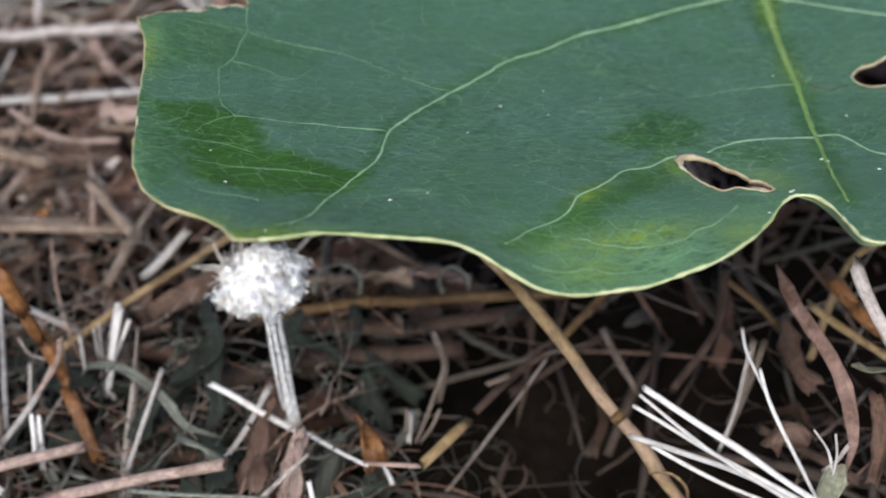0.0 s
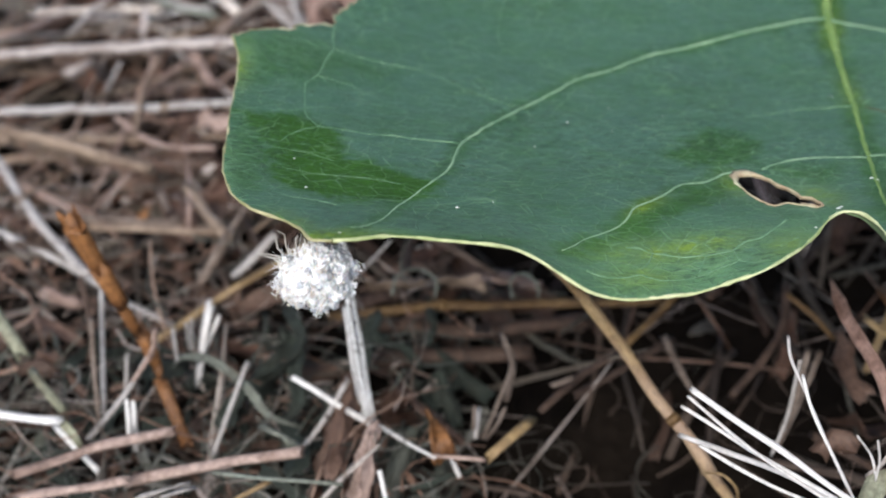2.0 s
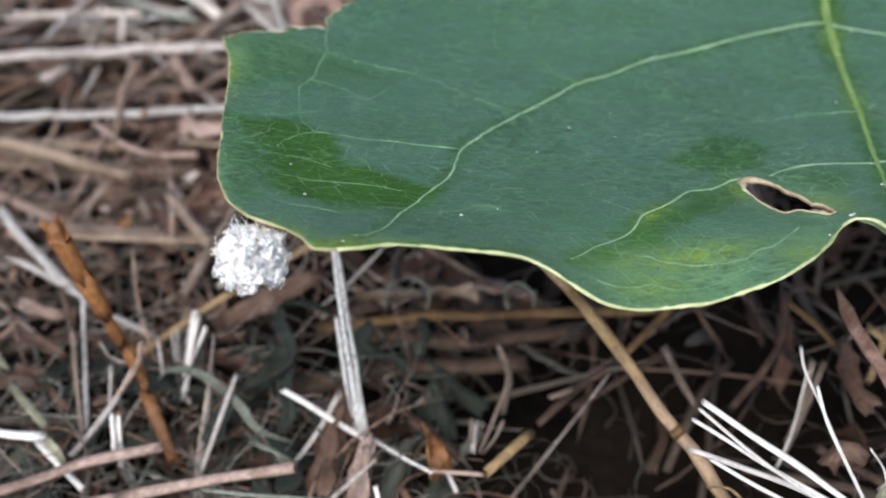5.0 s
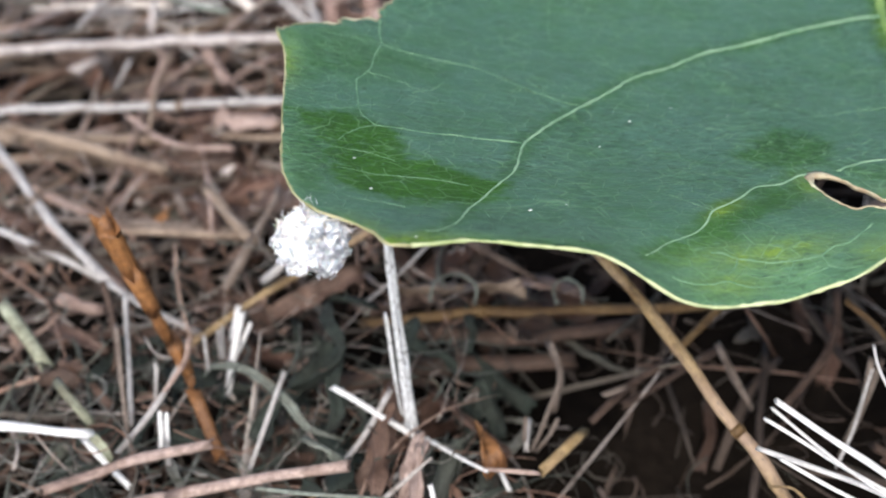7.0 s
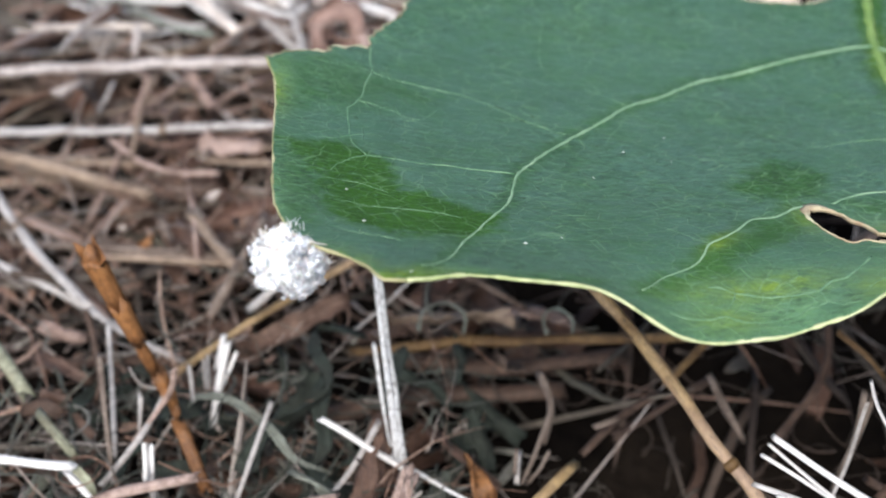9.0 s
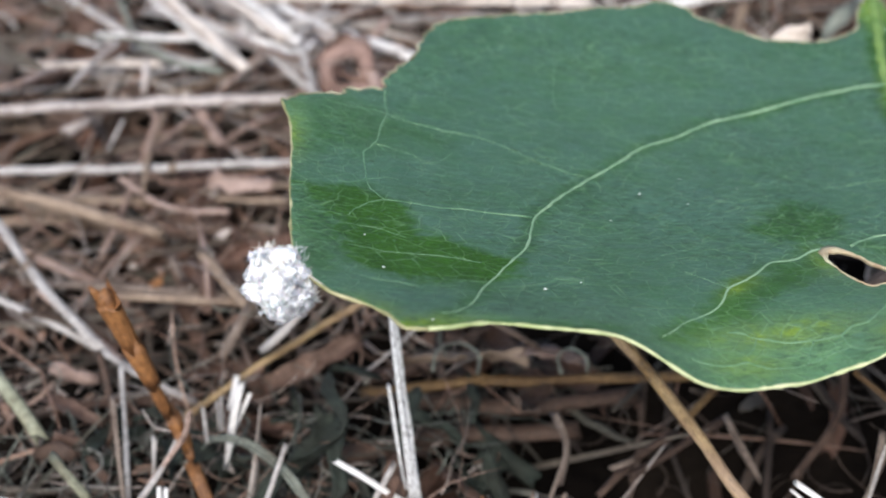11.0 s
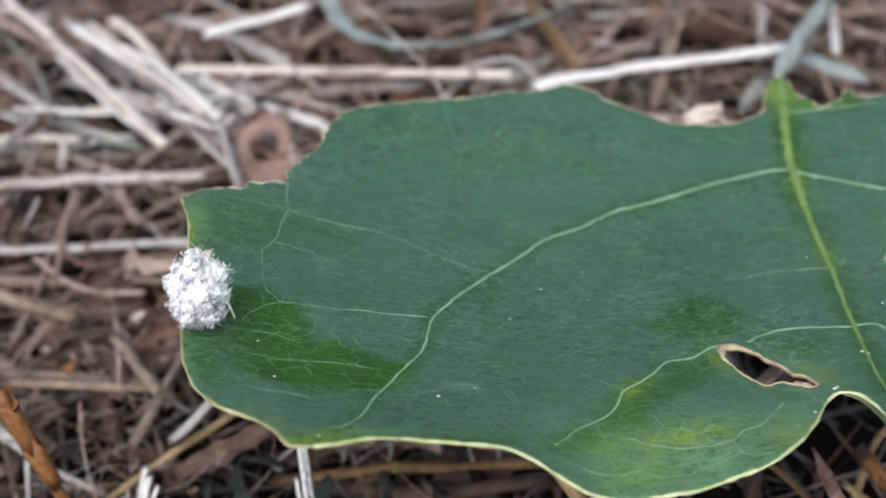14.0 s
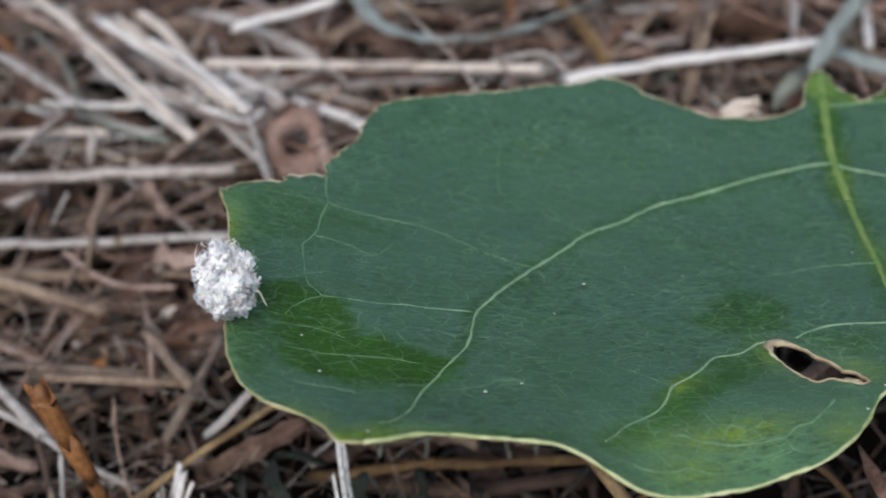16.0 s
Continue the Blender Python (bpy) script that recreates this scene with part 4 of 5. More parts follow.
straw("greybrown", 1.44, (-22, 28.1, 9), (-26.1, 23.6, 6))
straw("palegreen", 1.5, (-47.4, 14.6, 15), (-44.6, 10.5, 14), (-42.4, 7.5, 12))
straw("palegreen", 1.1, (-40.6, 4.2, 13), (-38.5, 1.2, 12), (-37.1, 0, 10))
straw("greywhite", 0.54, (-35.3, 17.5, 12), (-34.4, 8.9, 10), (-34.1, 2.3, 7))
straw("greywhite", 0.74, (-27.9, 5, 13), (-30.7, 0.9, 11), (-34.4, -2.8, 9))
straw("greywhite", 0.67, (-29.8, 0.6, 10), (-29.5, -4.4, 8))
straw("greywhite", 0.57, (-17.3, 3.3, 12), (-19.1, -0.5, 10), (-21.5, -5, 7))
straw("white", 0.73, (-12.5, 0.2, 12), (-8.6, -1.9, 10), (-4.5, -3.2, 7))
straw("white", 0.49, (-4.4, -3.7, 8), (-1.1, -7.6, 9), (2, -11, 10))
straw("greywhite", 0.73, (-6.7, -0, 11), (-9.3, -3.2, 9), (-12.1, -5.3, 7))
straw("greywhite", 0.43, (-1.4, 18.5, 14), (-5.5, 16.9, 11), (-9.6, 16.3, 8))
straw("greybrown", 0.75, (9.8, 5.5, 10), (10.6, 1.9, 9), (9.6, -0.7, 6))
straw("greybrown", 0.73, (26.9, 2.6, 10), (27.7, -1, 9), (29.3, -3.1, 6))
straw("greybrown", 0.66, (41.6, -3.7, 12), (39.2, -6.9, 9), (36.2, -10.3, 6))
straw("greywhite", 0.42, (37, -12.3, 20), (36.3, -12.3, 13), (34.8, -13.2, 8))
straw("greywhite", 0.55, (6.7, -4.2, 9), (6, -7.3, 8))
scrap("pinktan", 2.42, (-4.4, -4.2, 9), (-5.5, -7.9, 8), (-7.1, -11.7, 6))
scrap("redbrown", 2.34, (-2.3, 5.1, 5), (0.6, 0.7, 5), (4.8, -3.6, 4))
scrap("redbrown", 3.09, (-6.5, 2.7, 9), (-7.6, -1.6, 7), (-9.8, -7.7, 5))
scrap("orange", 2.38, (1.6, -5.5, 10), (2.3, -8.5, 10), (2.6, -10, 8))
scrap("tan", 3.6, (-4.8, 19.3, 6), (-0.3, 18.5, 6.5), (4.7, 17.4, 7), (9, 16.2, 7))
scrap("pinktan", 3.0, (7.6, 16.6, 8), (10.4, 16, 8.5), (14.7, 14.6, 7.5))
straw("greygreen", 0.43, (-2, 13.4, 10), (-1.3, 15.5, 11), (1.2, 15.3, 12), (3.1, 14.2, 11), (2.7, 13.3, 9))
straw("greygreen", 0.36, (11.5, 10.9, 10), (11.4, 12.7, 11), (12.8, 12.7, 12), (14.3, 11.9, 11), (14.3, 11.6, 9))
blade("darkgreen", 1.82, (-3.7, 13.5, 8), (-5.2, 9.4, 7), (-6.2, 4.8, 5))
straw("greybrown", 0.51, (9.8, 3.5, 12), (10.5, 0.9, 10), (8.5, -3.1, 8), (6.7, -5.6, 6))
scrap("redbrown", 1.44, (-41.6, 8.9, 11), (-39.7, 8.9, 9), (-36.8, 5.5, 7))
scrap("redbrown", 2.56, (-9.5, 21.8, 8), (-14.8, 19.9, 7), (-20.6, 18.1, 6))
scrap("brown", 4.20, (-20.5, 40.7, 7), (-24.8, 38.1, 6), (-31.1, 38, 6))
blade("palegreen", 2.08, (41.7, -24.4, 18), (40.5, -25.3, 16), (39.3, -26.1, 13))
straw("white", 0.28, (39, -23.7, 22), (40.5, -23.5, 19), (40.9, -24.4, 17))
straw("white", 0.23, (40.5, -24.3, 22), (41, -24.2, 19), (40.7, -24.7, 17))
straw("paleflat", 0.42, (42, -24, 20), (41.2, -24, 18), (40.2, -24, 17))
blade("palegreen", 1.19, (45.2, -15.4, 20), (46.8, -15.5, 19), (49.5, -14.7, 18))
straw("greybrown", 0.67, (14.4, -1.9, 9), (16.8, -1.9, 10))
scrap("redbrown", 4.80, (-13.7, 69.3, 7), (-11.6, 76.3, 9), (-10.4, 87.9, 9))
scrap("redbrown", 6.51, (-9.4, 105.6, 6), (-5.8, 114.3, 7), (-2.5, 125.8, 7))
scrap("redbrown", 3.07, (-30.8, 75.3, 9), (-28.5, 67.3, 9), (-27.1, 63.3, 7))
straw("paleflat", 1.69, (-48.8, 67.9, 10), (-45.2, 69.9, 10))
straw("pinktan", 0.6, (-36, 71.4, 10), (-36.8, 66.2, 9), (-37.8, 62, 8))
scrap("redbrown", 5.38, (-58.9, 118.1, 7), (-52.6, 107.7, 8), (-49, 98.3, 7))
scrap("redbrown", 3.91, (-49, 118, 8), (-46.5, 104.6, 8), (-44.6, 97.4, 7))
scrap("brown", 5.28, (8.8, 111, 6), (14.7, 96.9, 6), (22.6, 90.1, 6))
scrap("redbrown", 4.53, (-1.8, 121.3, 6), (5.8, 106.1, 7), (9.5, 98, 6))
scrap("redbrown", 2.37, (-29.2, 39.4, 8), (-27.5, 33.1, 8), (-27.8, 30.3, 7))
straw("greybrown", 0.91, (-19.2, 37.5, 9), (-22.1, 30.2, 8), (-25.4, 24.5, 6))
straw("tan", 1.24, (71.4, 107.1, 9), (68.3, 98.1, 8))
straw("white", 1.38, (82.7, 104.5, 9), (78, 88.6, 8))
straw("white", 0.50, (2.8, -5.5, 6), (4, -9.5, 5))
straw("cream", 1.87, (-53.4, 125.6, 15), (-36.2, 97.2, 14), (-23.2, 74.2, 13))
straw("white", 2.05, (-39.3, 110.9, 14), (-27.9, 97.2, 13), (-15.6, 81.7, 12))
straw("cream", 1.50, (-36.2, 109.8, 15), (-24.9, 91.5, 14), (-18.3, 82.2, 13))
straw("cream", 1.95, (-33.5, 113, 14), (-29.3, 107.4, 13), (-23.8, 95.5, 12))
straw("pinktan", 1.23, (-55.7, 123.8, 12), (-40.8, 105.3, 12), (-24.9, 79.1, 11))
straw("white", 0.92, (-30.8, 101.3, 15), (-23.3, 92.8, 14), (-16.7, 82.6, 13))
straw("white", 0.82, (-41.3, 103.6, 13), (-30.8, 86.4, 12), (-24.9, 79.1, 11))
straw("greywhite", 0.96, (-25.3, 91.7, 12), (-19.3, 79.5, 11), (-13.2, 71.2, 9))
straw("cream", 1.72, (-22.8, 95.8, 13), (1.7, 95.1, 10), (27.1, 85.4, 12))
straw("white", 1.99, (29.9, 82, 12), (48.6, 83.5, 12), (69.1, 84.4, 12))
straw("white", 1.97, (-9.3, 86.8, 10), (-4, 82.6, 10), (1.4, 78.7, 9))
straw("white", 1.78, (-18, 104.3, 14), (-9.6, 107.3, 14), (-1.5, 109.8, 14))
straw("white", 0.75, (-19.1, 95.4, 12), (-15.2, 89.5, 12), (-11.1, 85.1, 12))
straw("greywhite", 0.83, (-17.6, 82.1, 12), (-13.5, 89.2, 12), (-11.1, 97.2, 11))
straw("white", 0.80, (-19.6, 81.7, 12), (-16, 79.5, 12), (-13.6, 82.8, 12))
scrap("paleflat", 2.83, (-17.5, 91.7, 11), (-13.7, 88.5, 11), (-11.2, 84, 11))
straw("greywhite", 1.04, (-16.2, 82.6, 12), (-15.1, 77.2, 10), (-13.4, 70.6, 8))
straw("greybrown", 1.11, (-8.2, 85, 9), (-5.8, 74, 8))
straw("cream", 1.66, (-58.1, 89.2, 9), (-48, 87.6, 9), (-36.7, 85.2, 9))
straw("greywhite", 1.42, (-63.2, 119.3, 9), (-50.3, 105.5, 9), (-37.7, 90.3, 8))
straw("greywhite", 1.34, (-46.4, 94.4, 9), (-38.2, 88.8, 9), (-29, 84.6, 8))
scrap("cream", 2.40, (42.7, 46.1, 26), (44.6, 46.4, 27), (47, 46.7, 27))
blade("silvergreen", 3.01, (-0, 113.3, 18), (1.9, 102.2, 17), (3.9, 96.3, 16), (8.8, 93.2, 15), (14.5, 90.9, 15), (23, 91, 15), (32, 93.7, 16), (42, 96.8, 18))
blade("greygreen", 1.90, (75.9, 86, 20), (68, 76, 18), (61.7, 68.2, 16))
blade("greygreen", 2.16, (67.2, 83.1, 10), (71.8, 82, 11), (77.2, 74.2, 12))
blade("greygreen", 2.86, (65.9, 75.5, 14), (61.3, 73.4, 13), (57, 69.2, 11))
straw("brownochre", 1.72, (32.5, 104, 14), (35.5, 94.1, 12), (37.8, 81.9, 10))
straw("tan", 1.10, (55.7, 97, 12), (51.3, 87.3, 10), (46.7, 77, 8))
straw("redbrown", 0.44, (47.3, 65.1, 22), (48.1, 62.7, 20), (49.6, 60, 18))
stalk("orange", 1.46, (27.7, 121.2, 8), (25.5, 107.5, 8))
straw("greywhite", 1.10, (42.8, 107.6, 8), (52.9, 107.3, 8))
straw("tan", 1.19, (45.6, 95.7, 7), (41.8, 86.1, 5))
straw("greywhite", 1.03, (69.9, 99.6, 10), (65.5, 87.8, 8))
straw("tan", 1.79, (-54.5, 61, 5), (-45.2, 58.3, 5), (-35.3, 56, 5))
straw("tan", 1.59, (-51.3, 56.7, 6), (-42, 52.7, 6), (-34.5, 48.5, 6))
straw("greybrown", 1.34, (-50.3, 39.6, 7), (-36.5, 36.2, 7), (-23.7, 32.7, 7))
straw("greywhite", 1.15, (-14.8, 20.6, 15), (-17.3, 19.8, 13), (-20.3, 18.6, 11))
straw("greybrown", 1.08, (-33, 43.4, 6), (-30.3, 36.8, 5))
straw("pinktan", 0.89, (-47.3, 34.3, 10), (-42.3, 28.9, 9), (-36.7, 22.7, 8))
straw("white", 0.72, (-23, 16, 10), (-24.2, 13.9, 7))
straw("brown", 2.48, (-15.2, 8.8, 3), (-2.8, 10.5, 3), (12.6, 9.2, 3))
straw("brown", 2.14, (-6.3, 17.3, 3), (6.3, 13.6, 3), (20.2, 13.4, 3))
straw("brown", 1.0, (28.8, 6.9, 5), (23.5, 4.6, 4), (17, 1.8, 3))
straw("brown", 0.9, (41.9, 11, 8), (39.7, 4.7, 6), (33.5, -1.3, 4))
stalk("orange", 1.42, (49.7, 1.2, 14), (50.8, -3.9, 14), (52.8, -8.9, 14))
scrap("redbrown", 2.32, (38, -18, 13), (39.6, -16.8, 14), (41.1, -17.9, 13))
scrap("redbrown", 2.16, (44.4, -10.6, 12), (43.4, -6.8, 12), (44.2, -0.6, 12))
scrap("redbrown", 1.77, (47.7, -15.6, 16), (47, -20, 15), (44.8, -23.8, 14))
straw("ochre", 0.98, (46.9, -0.5, 13), (49.4, -5, 13), (52.5, -10.1, 13))
straw("ochre", 0.83, (59, 8.6, 12), (54, 7.4, 10), (47.4, -1.6, 6))
straw("pinktan", 1.49, (36.8, 5.3, 19), (42.8, 9.8, 19), (49.1, 14.4, 19))
straw("brown", 1.10, (40.1, -8.7, 5), (43.9, -11.4, 4), (47.8, -16.2, 4))

straw("white", 0.5, (-29.5, -1.7, 13), (-30.1, -3, 9))
straw("white", 0.4, (-28.8, -1.9, 13), (-29.2, -3.1, 10))
straw("greywhite", 0.34, (-24.4, 9.2, 13), (-24.8, 8.9, 9))
straw("greywhite", 0.3, (-24.2, 10.9, 12), (-24.5, 8.9, 9))
straw("brown", 0.75, (-37.4, 17.8, 14), (-36.4, 14.4, 12), (-35.7, 10.7, 10), (-36.8, 9.5, 8))
scrap("pinktan", 1.5, (-44.8, 22.8, 8), (-41.6, 20.7, 8), (-39.3, 20.8, 7))
scrap("redbrown", 1.8, (-43.9, 16.9, 9), (-40.5, 14.1, 9), (-37.7, 12.6, 8))
straw("greywhite", 0.32, (-31.2, 7.4, 11), (-31.3, 4.1, 9))
straw("paleflat", 0.2, (-32.1, 9.3, 13), (-31, 7.7, 12), (-29.1, 6.6, 12))
straw("greywhite", 0.85, (-15.6, 77.7, 14), (-14.5, 71, 13), (-13.2, 63.8, 12))
straw("pinktan", 1.9, (-7.1, 80.6, 13), (-6, 72.2, 13), (-5.1, 65.1, 12))
straw("paleflat", 0.9, (-38.3, 82.5, 11), (-38.7, 77.5, 9))
straw("greywhite", 1.2, (-54.4, 104.5, 13), (-47.1, 95.3, 13), (-40.3, 88.2, 12))
straw("greygreen", 1.0, (-40, 87.4, 11), (-33, 81.4, 11), (-27.2, 78, 11))
straw("pinktan", 1.4, (-2.7, 90.4, 10), (-5.5, 86.1, 9))
scrap("orange", 1.6, (-35.1, 36.6, 7), (-32.9, 35.6, 9))

straw("pinktan", 1.15, (-39.6, -11.9, 11), (-33.6, -12.3, 12), (-27.8, -12.1, 12.5))
scrap("greywhite", 1.1, (-27.1, -15.0, 13), (-24.3, -14.5, 13.5), (-21.8, -13.5, 13))
scrap("greywhite", 1, (-24.7, -14.0, 12), (-21.4, -13.2, 12))
straw("greygreen", 0.45, (-19.6, -12.7, 13), (-14.3, -14.1, 13), (-7.0, -14.9, 12))
straw("ochre", 0.6, (-17.4, -15.4, 12), (-14.2, -12.6, 11))
scrap("greygreen", 2, (-15.1, -5.2, 11), (-13.3, -6.8, 11), (-11.6, -7.2, 9))
scrap("darkgreen", 3.2, (-12.8, 11.0, 8), (-14.5, 5.9, 8), (-18.2, 3.1, 7), (-20.6, -0.6, 6))
scrap("darkgreen", 2.2, (-25.3, 7.4, 8), (-26.8, 6.2, 9), (-28.2, 7.7, 9))
straw("greybrown", 0.5, (-35.3, 11.4, 13), (-34.8, 6.7, 11), (-34.0, 0.2, 8))
straw("greywhite", 0.4, (-30.3, 4.9, 13), (-31.0, 2.8, 10))
scrap("redbrown", 1.8, (-7.2, -0.4, 10), (-8.2, -5.0, 9), (-8.8, -10.8, 8))
scrap("pinktan", 1.6, (-3.9, -6.4, 10), (-4.7, -10.0, 9), (-5.4, -13.7, 8))
straw("white", 0.5, (-3.5, -12.6, 11), (-3.1, -14.8, 9))
straw("greywhite", 0.4, (-25.8, 8.6, 13), (-25.8, 6.4, 10))
blade("palegreen", 0.9, (-36.7, -2.8, 13), (-34.8, -4.9, 12), (-34.4, -5.5, 10))
scrap("brown", 1.6, (-43.8, 7.6, 10), (-41.1, 6.7, 11), (-39.4, 6.1, 10))
straw("ochre", 1.15, (7.0, -10.9, 9), (9.3, -8.8, 9), (12.0, -5.5, 8))
straw("brown", 0.95, (12.9, -3.6, 7), (17.2, 0.5, 7), (22.2, 3.6, 7))
straw("brownochre", 1, (22.8, 3.8, 8), (26.1, 7.1, 8), (30.3, 11.8, 8))
blade("greybrown", 0.8, (27.2, 3.2, 9), (27.8, 0.7, 8), (28.9, -1.6, 6))
straw("ochre", 0.3, (26.9, -17.8, 12), (28.5, -19.0, 13), (29.7, -19.8, 12), (30.1, -19.7, 10))
straw("brownochre", 0.7, (39.6, 3.1, 14), (42.6, 0.4, 12), (44.0, -0.2, 10))
straw("greybrown", 0.6, (39.9, -5.3, 14), (37.9, -9.3, 12), (36.3, -10.9, 9))
straw("greybrown", 0.45, (6.3, -5.5, 11), (5.9, -6.8, 9))
straw("greybrown", 0.5, (9.4, -6.0, 11), (8.4, -6.4, 9), (7.1, -6.4, 7))
scrap("pinktan", 2.2, (-30.6, 72.6, 10), (-28.7, 66.8, 10), (-26.1, 61.8, 9))
scrap("pinktan", 2.4, (-28.2, 55.0, 9), (-24.1, 51.2, 10), (-19.7, 51.1, 10))
straw("tan", 0.7, (-34.2, 67.5, 12), (-35.8, 61.6, 11), (-36.5, 56.5, 10), (-36.7, 52.9, 9))
scrap("paleflat", 1.6, (-48.3, 69.0, 9), (-45.7, 71.4, 9))
straw("greywhite", 0.4, (-40.3, 68.1, 11), (-42.4, 63.7, 9))
straw("tan", 1.9, (-56.8, 57.6, 9), (-45.5, 51.2, 9), (-33.5, 43.6, 9))
scrap("brown", 3, (-34.4, 49.0, 7), (-30.2, 47.1, 7), (-25.9, 47.6, 7))

blade("silvergreen", 2.6, (61.4, 68.3, 17), (66.4, 74.7, 19), (70.3, 78.5, 21), (75.1, 84.2, 22))
blade("silvergreen", 2.4, (68.1, 80.6, 13), (70.8, 75.0, 14), (74.6, 68.2, 15))
scrap("cream", 0.8, (49.6, 67.2, 13), (52.0, 67.7, 14), (53.8, 65.3, 13))
straw("ochre", 1.2, (33.1, 107.0, 12), (36.3, 97.8, 11), (37.8, 89.5, 10))
straw("greywhite", 0.8, (67.8, 95.4, 14), (64.9, 84.5, 12))
straw("greywhite", 1, (20.4, 90.6, 11), (28.2, 91.5, 11), (31.0, 87.5, 10))
straw("tan", 1, (54.6, 99.4, 11), (49.9, 86.1, 10), (46.4, 77.1, 9))
straw("greywhite", 0.7, (40.7, 93.2, 12), (45.1, 89.6, 12), (49.8, 91.3, 11))
scrap("redbrown", 3, (70.6, 81.9, 8), (73.5, 78.0, 8), (77.4, 77.2, 8))
straw("greygreen", 0.7, (-49.5, 108.9, 14), (-43.9, 98.8, 14), (-40.6, 89.0, 13))
straw("greywhite", 0.6, (-41.2, 105.3, 14), (-32.2, 89.7, 14), (-24.5, 79.6, 13))
straw("greygreen", 0.6, (-52.0, 89.0, 13), (-42.9, 87.4, 13), (-35.6, 85.7, 12))
straw("greywhite", 0.8, (-48.8, 75.7, 12), (-46.0, 80.1, 13), (-42.3, 86.2, 13))
straw("white", 0.6, (-19.0, 90.2, 14), (-15.7, 86.2, 14), (-13.2, 84.9, 14))
scrap("orange", 2.2, (-58.2, 121.9, 8), (-54.8, 114.4, 8), (-53.3, 111.2, 7))
scrap("redbrown", 2.6, (-23.1, 116.3, 9), (-20.1, 108.0, 9), (-17.6, 105.6, 8))


def holed_scrap(colour, centre, wide, high, hole):
    """A dead leaf piece, facing up and forwards, with a round hole eaten through it."""
    right, up = np.array([1.0, 0, 0.1]), np.array([0, 0.62, 0.78])
    out = np.cross(right, up)
    verts, uvs, faces, rings, turns = [], [], [], 5, 28
    for layer in (0, 1):
        for k in range(rings):
            for i in range(turns):
                a, q = 2 * math.pi * i / turns, k / (rings - 1)
                edge = 1 + 0.3 * noise.noise((math.cos(a) * 1.4, math.sin(a) * 1.4, 3)) + 0.12 * noise.noise((math.cos(a) * 5, math.sin(a) * 5, 8))
                inner = hole * (1 + 0.15 * noise.noise((math.cos(a) * 2, math.sin(a) * 2, 1)))
                x, y = (inner + (half * edge - inner) * q for half in (wide, high))
                bend = 0.9 * noise.noise((math.cos(a) * 1.5, math.sin(a) * 1.5, q * 2)) * (0.4 + q)
                verts.append(np.array(centre) + right * x * math.cos(a) + up * y * math.sin(a) + out * (bend - 0.14 * layer))
                uvs.append((x, i / turns * 4))
    half = rings * turns
    for k in range(rings - 1):
        for i in range(turns):
            j = (i + 1) % turns
            q = (k * turns + i, k * turns + j, (k + 1) * turns + j, (k + 1) * turns + i)
            faces += [q[::-1], tuple(v + half for v in q)]
    for k in (0, rings - 1):
        for i in range(turns):
            j = (i + 1) % turns
            faces.append((k * turns + i, k * turns + j, k * turns + j + half, k * turns + i + half))
    return tagged(placed("leaf_scrap", verts, faces, uvs, MAT[colour]), "pinkish brown dead leaf scrap with a round hole", "leaf scrap", "leaf scraps in the litter")


holed_scrap("russet", (-9.3, 70.6, 13.5), 4.0, 5.2, 1.9)


# ---- loose litter that nobody could count ----
def soil_z(x, y):
    return 3.0 * noise.noise((x / 40, y / 40, 0)) - 3.5 - 12.0 * math.exp(-((x - 26) / 22) ** 2 - ((y + 6) / 16) ** 2)


